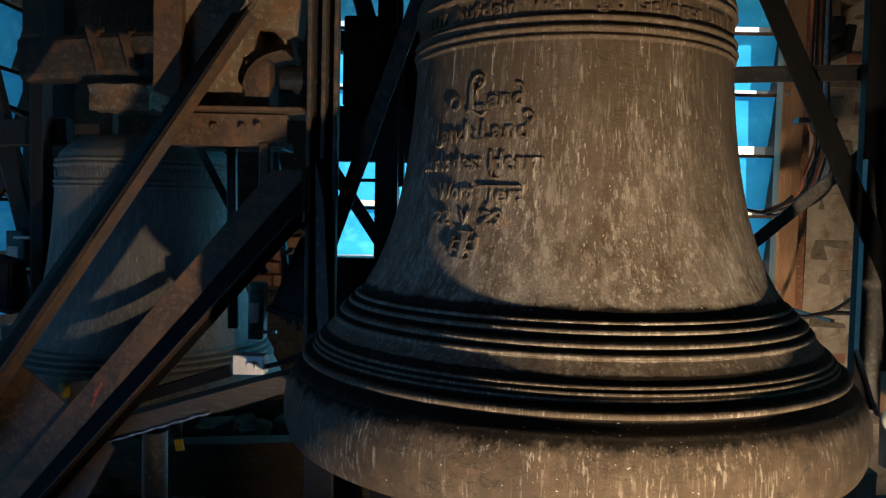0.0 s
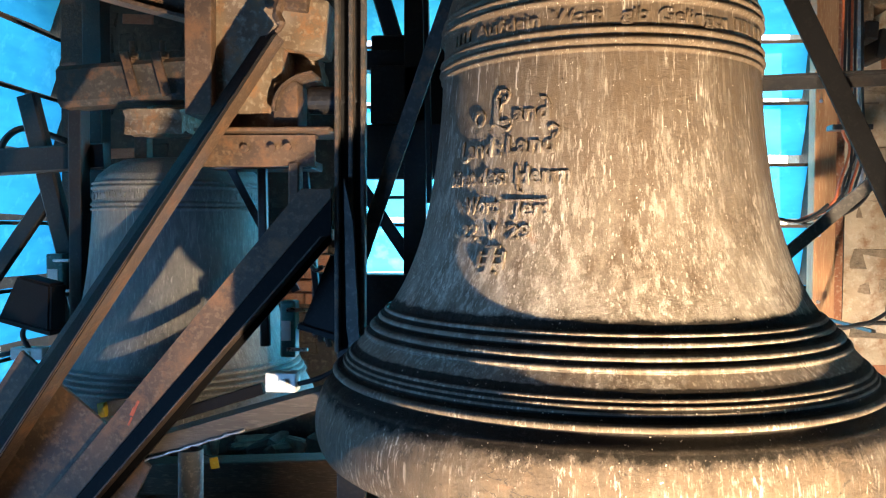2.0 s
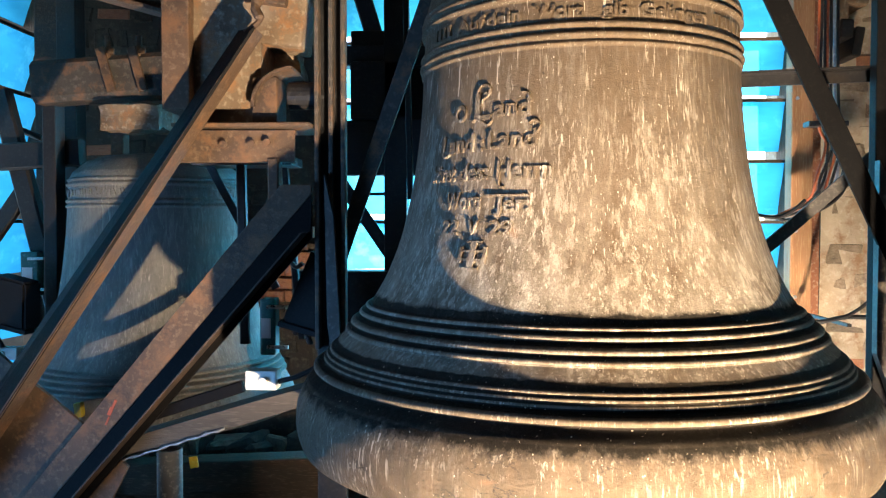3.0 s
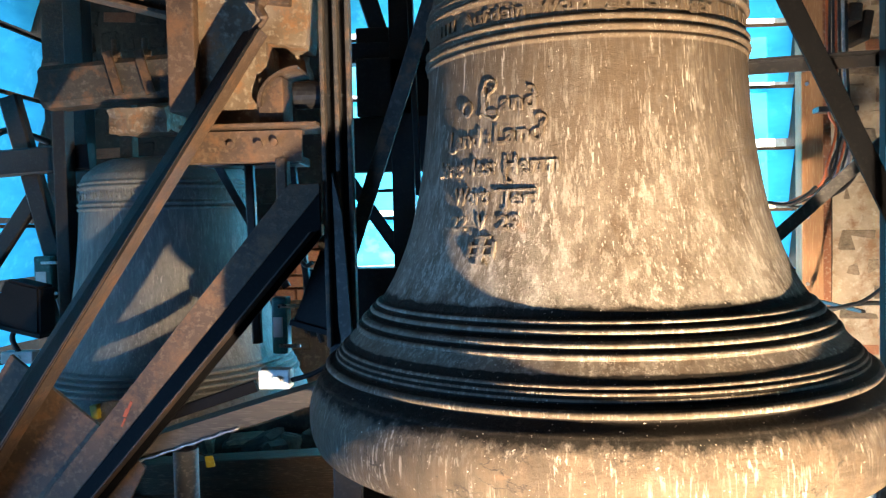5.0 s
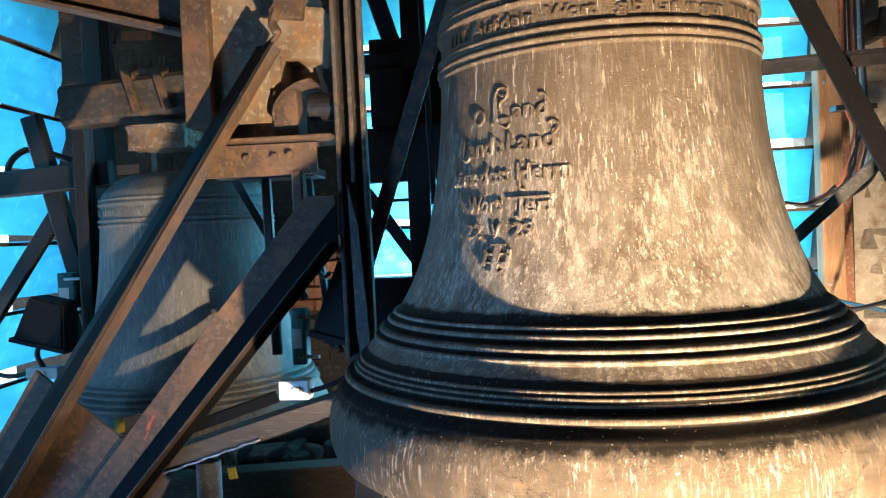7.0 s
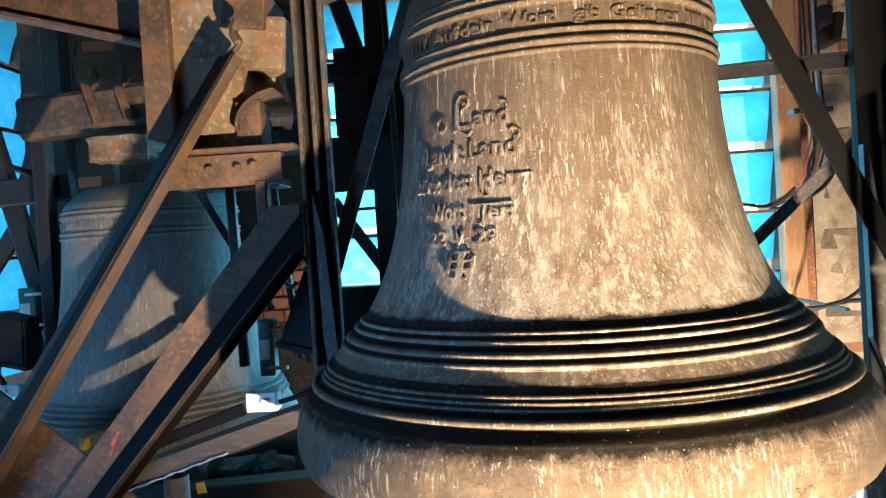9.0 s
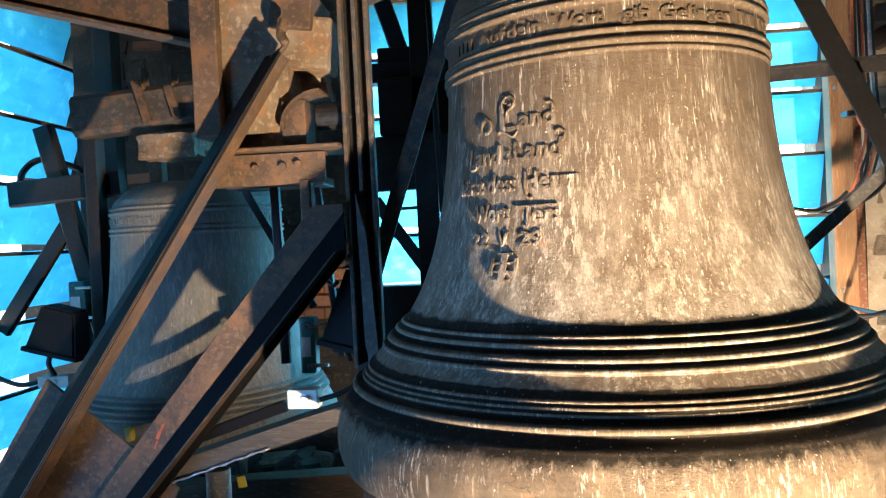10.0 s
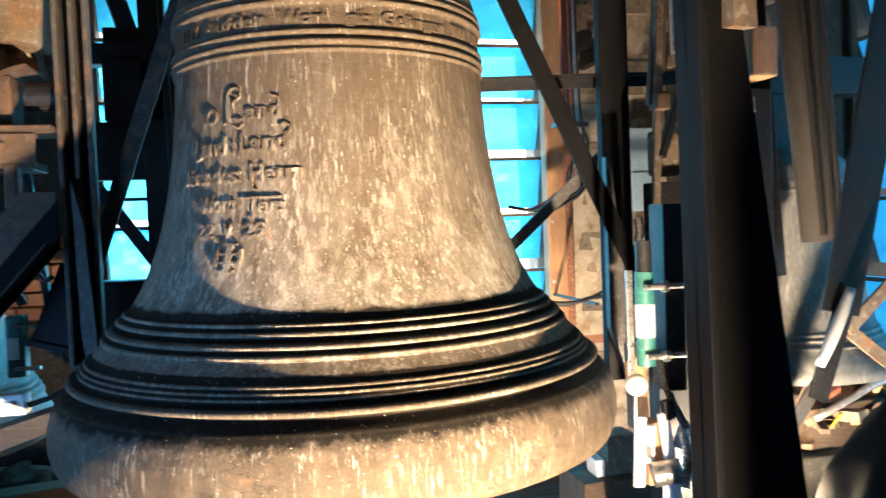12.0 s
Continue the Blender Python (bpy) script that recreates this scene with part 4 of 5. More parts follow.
for p, q in zip(rows, rows[1:]):
    for i in range(4):
        bm.faces.new((p[i], p[(i + 1) % 4], q[(i + 1) % 4], q[i]))
bm.faces.new(rows[0])
bm.faces.new(rows[-1][::-1])
part("beam", bm, M_BROWNBEAM, arch)
part("pipe", tube([(-1.12 + 0.38 * i / 20, 2.272, 0.850 + 0.122 * i / 20 + 0.002 * math.sin(i * 1.9)) for i in range(21)], [0.004 + 0.0015 * math.sin(i * 2.7) for i in range(21)], 8), M_TAPE, arch, "crinkled silvery wrapping", smooth=True)
part("upper_strap", sweep((-1.05, 2.27, 0.985), (-0.68, 2.27, 1.105), flat(0.036, 0.02), (0, -1, 0)), M_SHADEBLACK, arch)
part("end_bracket", box((-0.50, 2.26, 0.98), (-0.40, 2.42, 1.09), 0.006), M_STEEL, arch)

drum = thing("grey_pipe", (-1.06, 2.62, 0.0), "pale grey upright pipe under the curved beam", "pipe")
part("tube", lathe([(0.0, 0.0), (0.044, 0.0), (0.044, 0.80), (0.040, 0.805), (0.040, 0.78), (0.0, 0.78)], (-1.06, 2.62, 0), 28), M_PIPE, drum, smooth=True)
for x, z, a in ((-0.965, 0.74, -10),):
    t_ = thing("yellow_tag", (x, 2.6, z), "bright yellow plastic tag hanging on a wire", "tag", "yellow tags")
    part("tag", box((x - 0.016, 2.598, z), (x + 0.016, 2.604, z + 0.042), 0.003, rot("Y", a)), M_YELLOW, t_)
    part("wire", rod((x, 2.601, z + 0.036), (-1.06 + (0.052 if x > -1 else -0.052), 2.61, 0.79), 0.002, 6), M_STEEL, t_)
for x, z, w in ((-1.070, 1.052, 0.004), (-1.082, 1.030, 0.006), (-1.092, 1.000, 0.003)):
    solid("crayon_mark", box((x - w, 2.2385, z - 0.014), (x + w, 2.2402, z + 0.014), 0.0005, rot("Y", 25)), M_PAINT, "orange crayon mark on the rusty brace", "mark", "crayon marks")


def roller_switch(x, y, z, label, w=0.035):
    """A teal enamelled switch with chrome clamps and a white label."""
    sw = thing("bell_switch", (x, y, z), label, "switch", "switches")
    part("case", box((x - w, y - 0.03, z), (x + w, y + 0.03, z + 0.20), 0.008), M_GREEN, sw)
    part("label_plate", box((x - w * 0.75, y - 0.034, z + 0.06), (x + w * 0.45, y - 0.030, z + 0.13), 0.001), M_WHITE, sw)
    for dz in (0.03, 0.17):
        part("clamp", rod((x, y - 0.036, z + dz), (x + 0.075, y - 0.036, z + dz), 0.007, 10), M_CHROME, sw)
    return sw


roller_switch(-0.695, 2.62, 1.145, "teal enamelled switch box bolted beside the second bell", 0.028)
roller_switch(-2.00, 3.35, 1.28, "teal enamelled switch with two chrome clamps before the louvres", 0.04)

# dark uprights and braces round the second bell
wp = thing("timber_post", (-2.21, 3.95, 0.0), "dark brown timber post beside the louvres", "post")
part("timber", box((-2.30, 3.88, 0.0), (-2.13, 4.02, TOP), 0.008), M_DARKRUST, wp)
far = thing("far_frame", (-2.1, 3.4, 0.0), "dark steel stand behind the second bell", "stand")
part("post", box((-2.10, 3.74, 0.0), (-2.00, 3.84, 3.0), 0.005), M_STEEL, far)
part("post", sweep((-2.17, 3.4, 2.22), (-1.86, 3.4, 1.0), flat(0.09, 0.06), (0, -1, 0)), M_STEEL, far)
part("rail", sweep((-2.30, 3.33, 1.90), (-1.75, 3.33, 1.93), flat(0.12, 0.06), (0, -1, 0)), M_STEEL, far)
part("brace", sweep((-2.05, 3.42, 1.80), (-2.45, 3.42, 1.25), flat(0.075, 0.04), (0, -1, 0)), M_STEEL, far)
part("post", box((-1.99, 3.50, 0.0), (-1.93, 3.56, 1.75), 0.005), M_STEEL, far)
part("post", box((-2.10, 3.50, 0.0), (-2.06, 3.56, 1.62), 0.005), M_STEEL, far)
inner_brace = thing("inner_brace", (-0.75, 2.6, 1.3), "dark blue-grey flat iron braces beside the second bell", "brace")
part("flat_bar", sweep((-0.90, 2.55, 1.84), (-0.66, 2.58, 1.38), flat(0.028, 0.010), (0, -1, 0)), M_STEEL, inner_brace)
part("flat_bar", sweep((-0.755, 2.5, 1.80), (-0.745, 2.5, 1.20), flat(0.030, 0.03), (0, -1, 0)), M_STEEL, inner_brace)
part("flat_bar", sweep((-0.64, 2.62, 1.81), (-0.58, 2.62, 1.20), flat(0.022, 0.03), (0, -1, 0)), M_STEEL, inner_brace)
part("top_bar", box((-0.92, 2.48, 1.80), (-0.58, 2.64, 1.83), 0.004), M_STEEL, inner_brace)

# ---- beside the louvred opening on the north wall ----
jamb = thing("door_post", (1.82, 4.30, 0.0), "reddish pine post screwed beside the louvres", "post")
part("timber", box((1.752, 4.24, 0.35), (1.868, 4.33, 3.2), 0.006), M_WOOD, jamb)
for z in (1.635, 1.575, 1.21, 2.3):
    part("screw", tube([(1.779, 4.242, z), (1.779, 4.232, z)], 0.010, 12), M_CHROME, jamb)
part("packing", box((1.868, 4.30, 0.35), (1.935, 4.40, 3.2), 0.004), M_BRICK, jamb)
cable([(1.955, 4.36, 3.6), (1.95, 4.37, 2.4), (1.96, 4.37, 1.6), (1.955, 4.37, 0.9), (1.96, 4.36, 0.2)], 0.011, "black conduit running down the rubble wall")
for i, (dx, m_) in enumerate(((0, M_ORANGE), (0.022, M_CABLE), (0.045, M_CABLE), (0.066, M_ORANGE), (0.09, M_CABLE), (0.115, M_TAPE), (0.14, M_CABLE))):
    w = 0.02 * math.sin(i * 2.2)
    cable([(1.62 + dx * 0.6, 3.62, 4.01), (1.62 + dx * 0.6, 3.62, 2.75), (1.61 + dx * 0.7, 3.60, 2.12), (1.64 + dx * 0.6 + w, 3.58, 1.98), (1.60 + dx * 0.8, 3.58, 1.82), (1.57 + dx * 0.6 + w, 3.6, 1.72), (1.42 + dx * 0.3, 3.62, 1.64)], 0.0065,
          "orange sheathed cable in a hanging bundle" if m_ is M_ORANGE else "dark cable in a hanging bundle", m_, "cable bundle")
cable([(1.44, 3.62, 1.640), (1.48, 3.6, 1.625), (1.58, 3.58, 1.66), (1.68, 3.57, 1.72), (1.735, 3.57, 1.82), (1.72, 3.60, 1.95), (1.72, 3.605, 2.07)], 0.010, "black cable looping back up to the bundle")
cable([(1.30, 3.6, 1.66), (1.42, 3.6, 1.64), (1.50, 3.6, 1.67), (1.56, 3.6, 1.72)], 0.009, "black cable drooping before the louvres")
solid("cable_tie", box((1.56, 3.57, 2.06), (1.74, 3.64, 2.085), 0.004), M_STEEL, "steel clip holding the cable bundle", "clip")
cable([(1.50, 3.66, 1.16), (1.62, 3.66, 1.145), (1.75, 3.66, 1.16), (1.86, 3.66, 1.22), (2.0, 3.66, 1.36)], 0.009, "black cable sagging across the rubble wall")
cable([(1.50, 3.68, 1.15), (1.64, 3.68, 1.135), (1.80, 3.68, 1.165), (2.05, 3.68, 1.155)], 0.011, "thick black cable along the rubble wall")
tray = thing("cable_bracket", (1.6, 4.2, 1.3), "short steel bracket carrying the cables", "bracket")
part("arm", box((1.77, 3.62, 1.125), (1.79, 4.25, 1.14), 0.002), M_STEEL, tray)
for x, z, w, h in ((1.93, 2.72, 0.10, 0.16), (2.02, 2.80, 0.12, 0.09), (1.99, 2.62, 0.07, 0.10), (2.06, 2.52, 0.05, 0.16)):
    solid("wall_clamp", box((x, 4.20, z), (x + w, 4.42, z + h), 0.012, rot("Y", (x * 97) % 20 - 10)), M_CAST if w > 0.08 else M_STEEL, "small fitting fixed to the rubble wall", "fitting", "wall fittings")

cab = thing("electric_cabinet", (2.42, 4.36, 1.60), "pale blue enamelled electric cabinet on the wall", "cabinet")
part("body", box((2.325, 4.28, 1.62), (2.505, 4.42, 2.14), 0.008), M_BLUEBOX, cab)
part("lid", box((2.335, 4.268, 1.63), (2.495, 4.28, 1.86), 0.004), M_BLUEBOX, cab)
for x in (2.36, 2.46):
    part("gland", rod((x, 4.34, 1.625), (x, 4.34, 1.57), 0.016, 10), M_CHROME, cab)
for i in range(6):
    x = 2.35 + i * 0.024
    cable([(x, 4.34, 1.58), (x + 0.01, 4.34, 1.48), (x - 0.015 + 0.01 * (i % 3), 4.35, 1.38), (x, 4.36, 1.2)], 0.007, "thin dark cable below the electric cabinet", M_CABLE if i % 2 else M_TAPE, "cabinet cables")

# ---- machinery between the great bell and the near column ----
striker = thing("striking_gear", (1.12, 1.88, 0.0), "bell striking gear with white plates, a ball weight and teal cylinder", "striking gear")
part("flat_bar", box((1.066, 1.84, 1.15), (1.084, 1.852, 1.44), 0.002), M_CHROME, striker)
cyl = part("cylinder", tube([(1.118, 1.84, 1.175), (1.118, 1.84, 1.435)], 0.026, 24), M_GREEN, striker, "teal enamelled cylinder", smooth=False)
part("label_band", tube([(1.118, 1.84, 1.255), (1.118, 1.84, 1.345)], 0.0272, 24), M_WHITE, cyl)
part("cylinder_head", tube([(1.118, 1.84, 1.435), (1.118, 1.84, 1.52)], 0.022, 20), M_STEEL, striker)
for z in (1.395, 1.205):
    c = part("clamp", rod((1.10, 1.80, z), (1.215, 1.80, z), 0.008, 12), M_CHROME, striker)
    part("nut", tube([(1.150, 1.80, z), (1.165, 1.80, z)], 0.017, 6), M_CHROME, c)
part("bracket", box((1.17, 1.82, 1.10), (1.23, 1.90, 1.62), 0.004), M_STEEL, striker)
bm = bmesh.new()
bmesh.ops.create_uvsphere(bm, u_segments=28, v_segments=18, radius=0.031)
bmesh.ops.translate(bm, verts=bm.verts, vec=(1.085, 1.84, 1.124))
ball = part("ball_weight", bm, M_WHITE, striker, "pale ball weight", smooth=True)
part("rod", rod((1.082, 1.84, 1.09), (1.080, 1.84, 1.02), 0.005, 10), M_CHROME, striker)
part("white_plate", box((1.074, 1.83, 0.84), (1.104, 1.845, 1.035), 0.003, rot("Y", 3)), M_WHITE, striker)
part("white_plate", box((1.108, 1.84, 0.90), (1.138, 1.86, 1.005), 0.003, rot("Y", 6)), M_WHITE, striker)
part("white_plate", box((1.168, 1.83, 0.72), (1.200, 1.845, 1.04), 0.003, rot("Y", -8)), M_WHITE, striker)
part("black_cap", box((1.162, 1.825, 1.02), (1.192, 1.85, 1.075), 0.003, rot("Y", -8)), M_BLACK, striker)
part("roller", rod((1.118, 1.82, 0.875), (1.190, 1.80, 0.885), 0.034, 24), M_CHROME, striker)
part("link", box((1.096, 1.825, 0.92), (1.122, 1.835, 0.945), 0.003), M_CHROME, striker)
part("beige_block", box((1.138, 1.88, 0.82), (1.185, 1.95, 1.00), 0.006), M_WOOD, striker)
part("wooden_wedge", sweep((1.165, 2.0, 1.21), (1.17, 2.0, 0.96), flat(0.055, 0.04), (0, -1, 0)), M_WOOD, striker)
part("base_plate", box((1.12, 1.86, 0.0), (1.24, 1.98, 0.72), 0.006), M_STEEL, striker)
coil = []
for i in range(60):
    f = i / 59
    x, z = 1.155 + 0.075 * f**1.6, 1.195 - 0.20 * f
    coil.append((x, 1.835, z))
part("hose", tube(coil, [0.0095 + 0.0025 * (i % 2) for i in range(60)], 10), M_CABLE, striker, "ribbed black hose")
coil = [(1.212 + 0.012 * math.sin(i / 39 * 3), 1.82, 0.99 - 0.16 * i / 39) for i in range(40)]
part("hose", tube(coil, [0.012 + 0.003 * (i % 2) for i in range(40)], 10), M_CHROME, striker, "ribbed bright hose")
part("blue_plate", box((1.205, 1.84, 0.93), (1.245, 1.85, 1.005), 0.003, rot("Y", 25)), M_BLUEBOX, striker)

baulk = solid("timber_baulk", rough_box((1.20, 2.50, 0.0), (1.72, 2.76, 0.617), 0.006, 4, 9), M_OLDWOOD, "dark squared oak baulk on the belfry floor", "timber", "old timbers")
solid("wood_block", rough_box((1.315, 2.54, 0.615), (1.43, 2.66, 0.765), 0.005, 4, 12), M_CAST, "dusty beige wooden block on the oak baulk", "block", "loose blocks")
solid("wood_block", rough_box((1.27, 2.55, 0.615), (1.305, 2.64, 0.68), 0.006, 3, 15), M_WHITE, "small whitish block on the oak baulk", "block", "loose blocks")

upright = thing("hammer_upright", (1.40, 2.2, 0.0), "rusty upright rod and dark levers of the bell hammer", "hammer upright")
part("rod", sweep((1.40, 2.20, 2.6), (1.345, 2.20, 1.35), flat(0.026, 0.02), (0, -1, 0)), M_CAST, upright)
part("lever", sweep((1.44, 2.22, 2.7), (1.37, 2.22, 1.95), flat(0.05, 0.03), (0, -1, 0)), M_RUST, upright)
part("knuckle", box((1.355, 2.17, 1.93), (1.405, 2.23, 1.99), 0.01), M_RUST, upright)
part("post", box((1.385, 2.24, 0.0), (1.50, 2.34, 1.70), 0.004), M_STEEL, upright)
part("arm", sweep((1.50, 2.2, 2.12), (1.38, 2.2, 1.78), flat(0.03, 0.03), (0, -1, 0)), M_STEEL, upright)
part("cast_foot", box((1.40, 2.26, 1.72), (1.49, 2.34, 1.88), 0.02), M_CAST, upright)
part("dark_bar", box((1.34, 2.18, 0.0), (1.375, 2.22, 1.42), 0.004), M_STEEL, upright)

# right end: sleeve, blocks, third bell, scrap timber
sleeve = thing("grey_sleeve", (1.95, 2.2, 0.0), "grey ribbed steel sleeve standing beside the third bell", "post")
part("sleeve", tube([(1.885, 2.2, 2.95), (1.90, 2.2, 2.3), (1.975, 2.2, 1.48)], [0.068, 0.066, 0.058], 20), M_SLEEVE, sleeve, smooth=True)
for dx in (-0.03, 0.012, 0.045):
    part("rib", tube([(1.885 + dx, 2.135, 2.95), (1.90 + dx, 2.135, 2.3), (1.975 + dx * 0.9, 2.145, 1.50)], 0.011, 8), M_SLEEVE, sleeve)
part("black_guard", sweep((1.76, 2.25, 2.40), (1.83, 2.25, 1.36), flat(0.085, 0.03), (0, -1, 0)), M_STEEL, sleeve)
part("foot", box((1.56, 2.24, 0.0), (1.66, 2.34, 1.60), 0.006), M_STEEL, sleeve)
part("tie", box((1.60, 2.27, 2.36), (1.96, 2.33, 2.44), 0.006), M_STEEL, sleeve)
part("tie_post", box((1.60, 2.27, 1.55), (1.66, 2.33, 2.40), 0.006), M_STEEL, sleeve)
plate = thing("black_plate", (2.05, 2.0, 0.0), "black painted steel plate slanting across the louvres", "plate")
part("plate", sweep((2.19, 2.02, 2.55), (1.90, 2.02, 1.25), flat(0.14, 0.012), (0, -1, 0)), M_STEEL, plate)
part("toe", sweep((1.93, 2.01, 1.34), (1.80, 2.01, 0.98), flat(0.07, 0.012), (0, -1, 0)), M_STEEL, plate)
part("tail", sweep((1.82, 2.03, 1.03), (1.66, 2.20, 0.60), flat(0.05, 0.012), (0, -1, 0)), M_STEEL, plate)
part("foot", box((1.60, 2.14, 0.0), (1.70, 2.22, 0.64), 0.006), M_STEEL, plate)
timber = thing("timber_block", (1.6, 2.0, 1.95), "orange-brown timber block bolted to a cast bracket", "timber block")
part("block", box((1.595, 2.05, 2.015), (1.715, 2.20, 2.175), 0.008), M_WOOD, timber)
part("cast_bracket", box((1.49, 2.06, 1.70), (1.575, 2.12, 2.32), 0.015), M_CAST, timber)
part("tie_bolt", rod((1.585, 2.035, 1.88), (1.578, 2.035, 2.32), 0.013, 12), M_CAST, timber)
part("nut", tube([(1.588, 2.035, 1.90), (1.587, 2.035, 1.945)], 0.026, 6), M_CAST, timber)
part("rear_post", box((1.50, 2.12, 0.0), (1.74, 2.20, 1.99), 0.006), M_STEEL, timber)
part("top_plate", box((1.49, 2.02, 2.32), (1.72, 2.20, 2.36), 0.006), M_CAST, timber)

B3 = (2.12, 2.62, 0.0)
OUTER3 = [(0.965, 0.420), (0.990, 0.425), (1.025, 0.414), (1.075, 0.385), (1.155, 0.345), (1.265, 0.315), (1.415, 0.292), (1.565, 0.280), (1.695, 0.275), (1.755, 0.262), (1.775, 0.245)]
RINGS3 = [(1.695, 0.005, 0.006), (1.665, 0.005, 0.006), (1.135, 0.005, 0.006), (1.115, 0.005, 0.006), (1.090, 0.005, 0.006)]
bell3, body3 = make_bell("small_bell", B3, OUTER3, RINGS3, M_BELL2, "small grey-green bronze bell partly hidden by dark steel plates")
part("hanger", box((2.06, 2.56, 1.80), (2.18, 2.68, 2.05), 0.01), M_STEEL, bell3)
solid("bell_beam", box((1.80, 2.56, 2.05), (2.65, 2.68, 2.20), 0.008), M_STEEL, "dark steel beam carrying the small bell", "beam")
# Highlight along the plate's lit edge, drawn as a white strip.
rim = []
for i in range(13):
    a = i / 12
    rim.append((1.91 - 0.100 * a - 0.02 * a * a, 1.985, 1.335 - 0.24 * a))
solid("lit_edge_strip", tube(rim, [0.014 + 0.006 * math.sin(i / 12 * math.pi) for i in range(13)], 10), M_WHITE, "curved strip on the black plate, white for its lit edge", "edge strip", smooth=True)
for p, q in (((2.08, 2.20, 1.16), (2.32, 2.2, 1.36)), ((2.06, 2.22, 1.19), (2.30, 2.22, 1.00))):
    solid("flat_brace", sweep(p, q, flat(0.05, 0.012), (0, -1, 0)), M_CAST, "pale dusty flat brace crossing before the louvres", "brace", "crossing braces")

ledge = solid("ledge", box((1.98, 2.36, -0.04), (2.65, 2.98, 0.66), 0.01), M_DIMSTONE, "rough masonry ledge below the louvres", "ledge", kind="structure")
rnd = random.Random(5)
for i in range(60):
    x, y = 2.03 + rnd.random() * 0.50, 2.38 + rnd.random() * 0.26
    ln, a = 0.10 + rnd.random() * 0.16, rnd.random() * 360
    w = 0.012 + rnd.random() * 0.022
    h = 0.66 + 0.018 * (i % 7) + rnd.random() * 0.06
    t = Matrix.Rotation(radians(a), 3, "Z") @ Matrix.Rotation(radians(rnd.uniform(5, 60)), 3, "Y")
    solid("timber_scrap", box((x - ln / 2, y - w, h + 0.02), (x + ln / 2, y + w, h + 0.02 + w), 0.003, t), rnd.choice((M_WOOD, M_STONE, M_WOOD, M_OLDWOOD, M_CAST)), "broken timber scrap on a masonry ledge", "scrap", "timber scraps")
cable([(2.06, 2.33, 0.77), (2.10, 2.31, 0.79), (2.14, 2.31, 0.83), (2.20, 2.34, 0.82)], 0.005, "thin yellow cord among the scraps", M_YELLOW)
cable([(2.04, 2.32, 0.82), (2.16, 2.30, 0.88), (2.30, 2.30, 0.94), (2.48, 2.34, 0.95)], 0.014, "grey hose across the scraps", M_TAPE)
solid("orange_box", box((2.11, 2.42, 0.84), (2.24, 2.52, 1.03), 0.008), M_ORANGE, "orange plastic box on the scrap heap", "box")
solid("scrap_crate", box((2.10, 2.42, 0.655), (2.50, 2.60, 0.84), 0.006), M_OLDWOOD, "dark wooden crate on the masonry ledge", "crate")

bm = bmesh.new()
bmesh.ops.create_icosphere(bm, subdivisions=5, radius=1.0)
for v in bm.verts:
    n = v.co.copy()
    k = 1 + 0.07 * noise.noise(n * 2.3) + 0.03 * math.sin(math.atan2(n.y, n.x) * 9 + 2 * noise.noise(n * 3)) * (1 - abs(n.z))
    v.co = Vector((2.04 + 0.42 * k * n.x, 1.80 + 0.20 * k * n.y, max(0.0, 0.48 + 0.58 * k * n.z)))
solid("canvas_cover", bm, mat("olive_canvas", (0.020, 0.017, 0.010), (0.012, 0.010, 0.006), (0.033, 0.028, 0.017), 0.8, 0, (4, 90), 0.3), "dark olive canvas cover draped over a machine on the floor", "cover", smooth=True)

# ---- floor planks, timbers and stones ----
for i in range(30):
    y = Y0 + i * 0.222
    p = bm_object("plank", box((X0, y + 0.003, -0.04), (X1, y + 0.219, 0.0), 0.003), M_FLOOR)
    p.parent = floor
for z, y, h in ((0.02, 3.55, 0.10), (0.30, 3.62, 0.14), (0.155, 3.72, 0.12)):
    solid("timber_beam", box((-2.2, y, z - 0.02), (-0.3, y + 0.14, z + h), 0.012, rot("Y", -3 if z > 0.2 else -1)), M_OLDWOOD, "dark old timber lying along the rubble wall", "timber", "old timbers")


def stone_mesh(seed):
    r_ = random.Random(seed)
    bm = bmesh.new()
    bmesh.ops.create_cube(bm, size=1.0)
    bmesh.ops.bevel(bm, geom=bm.edges[:], offset=0.16, segments=1, affect="EDGES")
    for v in bm.verts:
        v.co += Vector((r_.uniform(-1, 1), r_.uniform(-1, 1), r_.uniform(-1, 1))) * 0.07
    me = bpy.data.meshes.new("stone")
    bmesh.ops.recalc_face_normals(bm, faces=bm.faces)
    bm.to_mesh(me)
    bm.free()
    return me


STONES = [stone_mesh(k) for k in range(7)]
# Darkened copies of the stones, for dimly lit masonry.
DIMSTONES = [me.copy() for me in STONES]
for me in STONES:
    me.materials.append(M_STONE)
for me in DIMSTONES:
    me.materials.append(M_DIMSTONE)
bm = box((-0.5, -0.5, -0.5), (0.5, 0.5, 0.5), 0)
bmesh.ops.bevel(bm, geom=bm.edges[:], offset=0.05, segments=1, affect="EDGES")
BRICK = bpy.data.meshes.new("brick")
bm.to_mesh(BRICK)
bm.free()
BRICK.materials.append(M_BRICK)


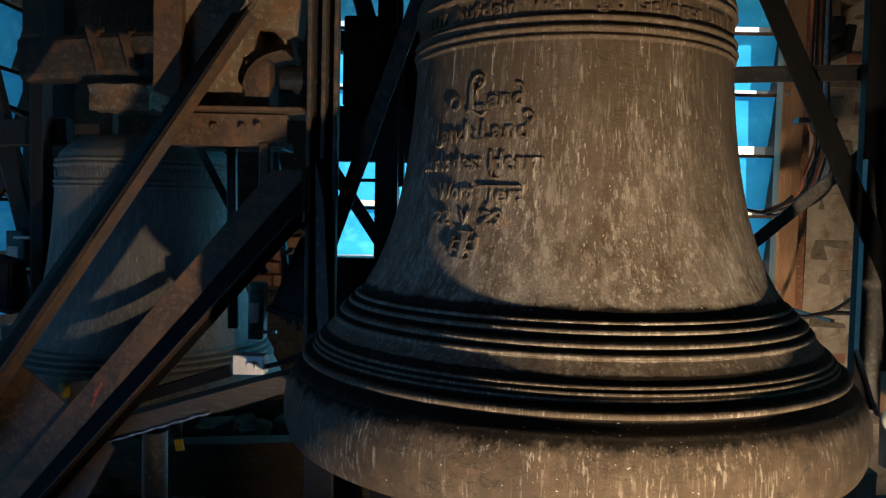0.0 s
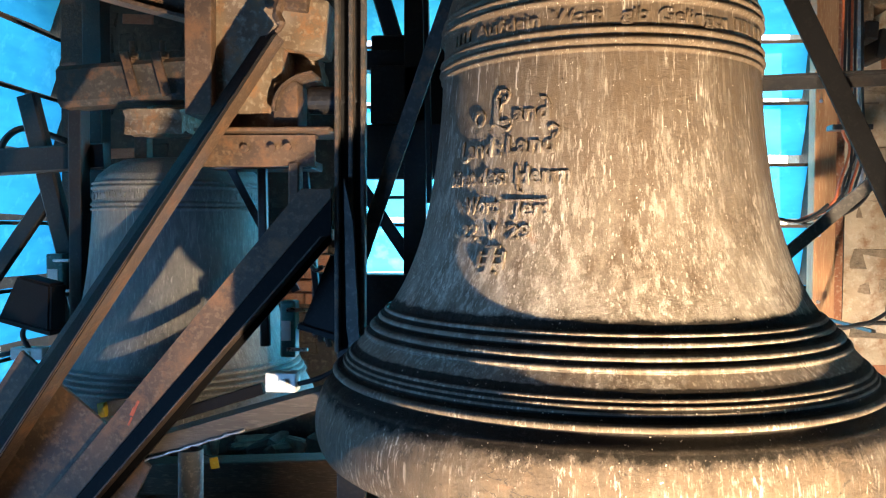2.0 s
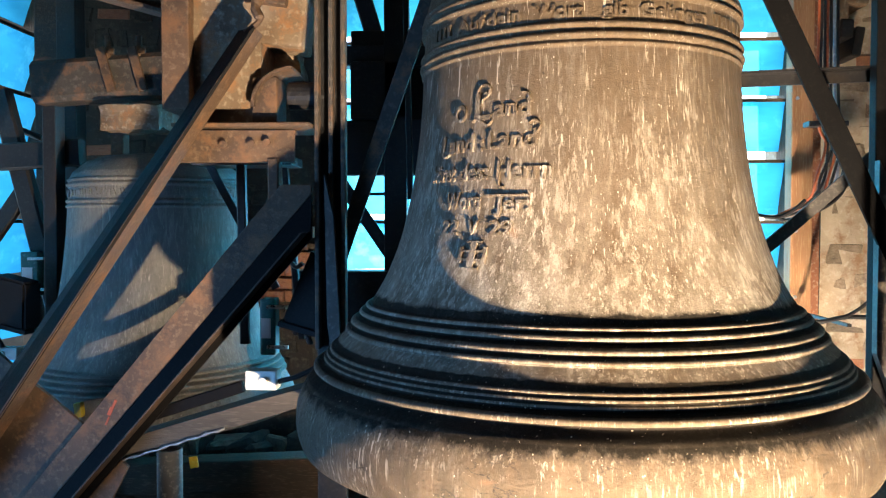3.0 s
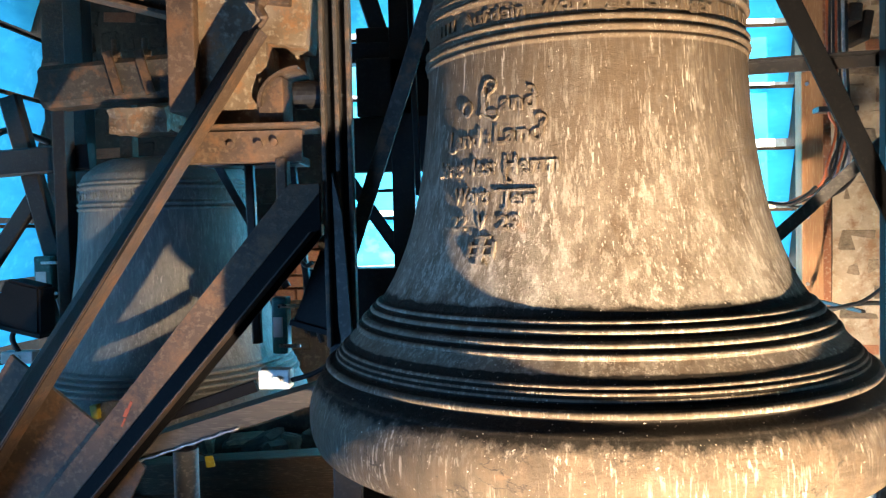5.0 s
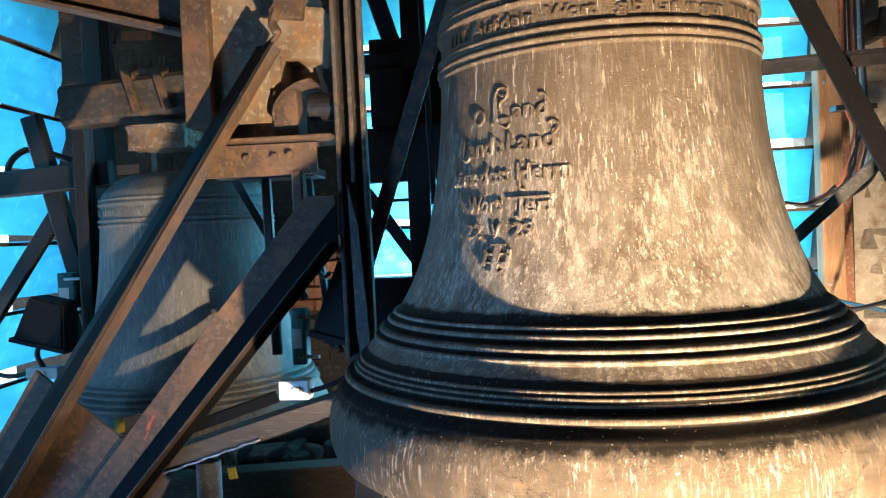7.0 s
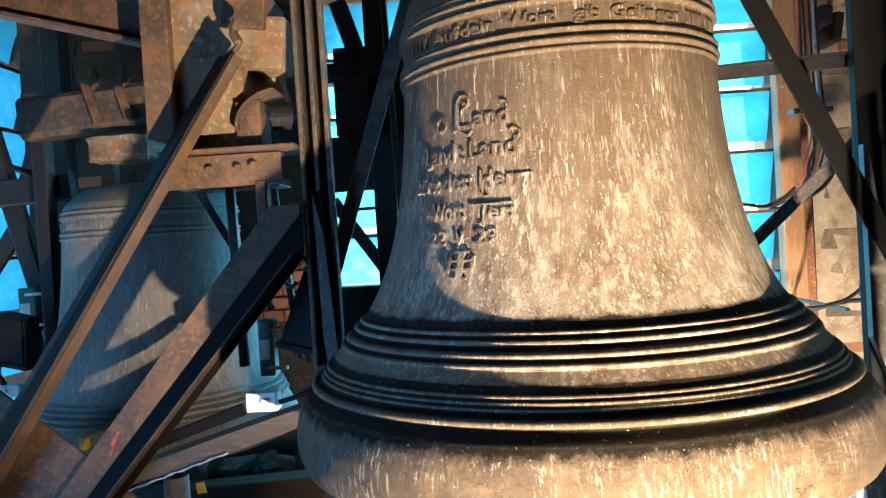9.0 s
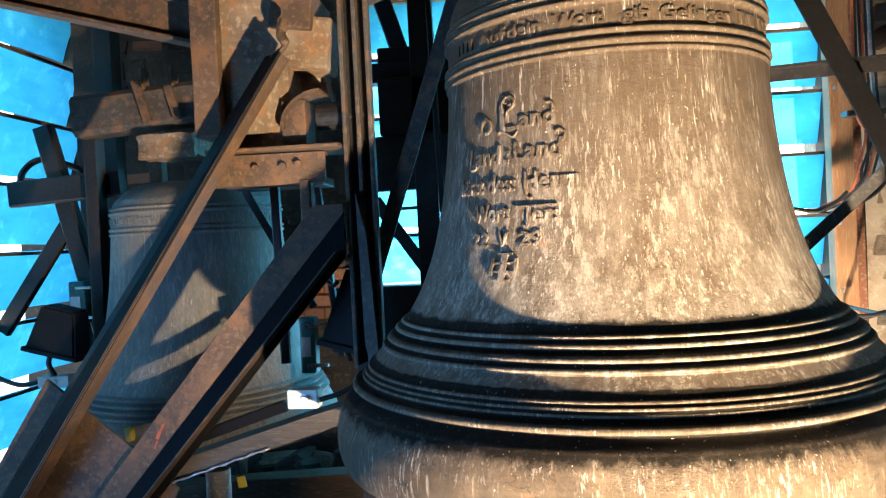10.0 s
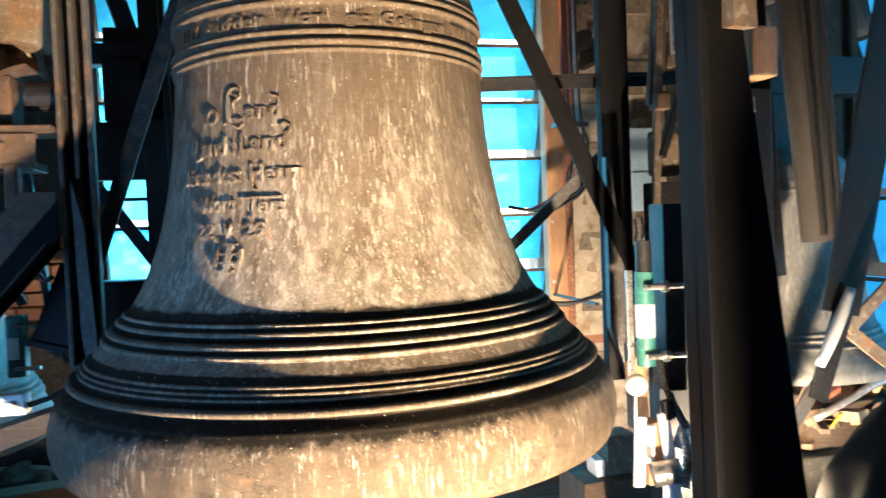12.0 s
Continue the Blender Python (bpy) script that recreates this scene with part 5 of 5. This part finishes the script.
def lay_stones(wall, along, at, inward, span, zs, seed, brick_share=0.12, size=(0.10, 0.30), course=(0.09, 0.17), proud=0.012, stones=STONES):
    r_ = random.Random(seed)
    z = zs[0]
    while z < zs[1]:
        h = r_.uniform(*course)
        a = span[0] + r_.uniform(0, 0.05)
        while a < span[1]:
            w = min(r_.uniform(*size), span[1] - a)
            if w > 0.04:
                brick = r_.random() < brick_share
                ob = new("brick" if brick else "stone", BRICK if brick else r_.choice(stones))
                hh = min(h, 0.075) if brick else h
                d = 0.12
                off = inward * (r_.uniform(-0.006, proud) - d / 2)
                c = (a + w / 2, at + off, z + h / 2) if along == "x" else (at + off, a + w / 2, z + h / 2)
                dims = (w - 0.014, d, hh - 0.014) if along == "x" else (d, w - 0.014, hh - 0.014)
                ob.matrix_basis = Matrix.Translation(c) @ Matrix.Rotation(radians(r_.uniform(-3, 3)), 4, "Y" if along == "x" else "X") @ Matrix.Diagonal((*dims, 1))
                ob.parent = wall
            a += w
        z += h


lay_stones(wall_n, "x", Y1, -1, (1.98, 2.64), (0.3, 3.2), 3, 0.22)
lay_stones(wall_n, "x", Y1, -1, (-2.42, -0.88), (0.5, 3.2), 4, 0.05, stones=DIMSTONES)
lay_stones(wall_e, "y", X1, -1, (2.92, 4.40), (0.3, 3.0), 6, 0.2)
for i in range(6):
    for j in range(3):
        ob = new("brick", BRICK)
        ob.matrix_basis = Matrix.Translation((-1.28 + j * 0.125 + 0.05 * (i % 2), Y1 - 0.035, 1.19 + i * 0.075)) @ Matrix.Diagonal((0.115, 0.12, 0.064, 1))
        ob.parent = wall_n
r_ = random.Random(11)
for i in range(46):
    x = -1.95 + (i % 16) * 0.085 + r_.uniform(-0.03, 0.03)
    row = i // 16
    ob = new("rubble_stone", r_.choice(DIMSTONES if i % 3 else STONES))
    s_ = r_.uniform(0.09, 0.2)
    ob.matrix_basis = Matrix.Translation((x, 3.98 + 0.10 * row + r_.uniform(-0.04, 0.04), 0.06 + 0.13 * row + r_.uniform(0, 0.05))) @ Matrix.Rotation(r_.uniform(0, 3), 4, "Z") @ Matrix.Rotation(r_.uniform(-0.4, 0.4), 4, "X") @ Matrix.Diagonal((s_ * 1.4, s_, s_ * 0.8, 1))
    tagged(ob, "loose brown rubble stone heaped along the wall", "stone", "rubble heap")
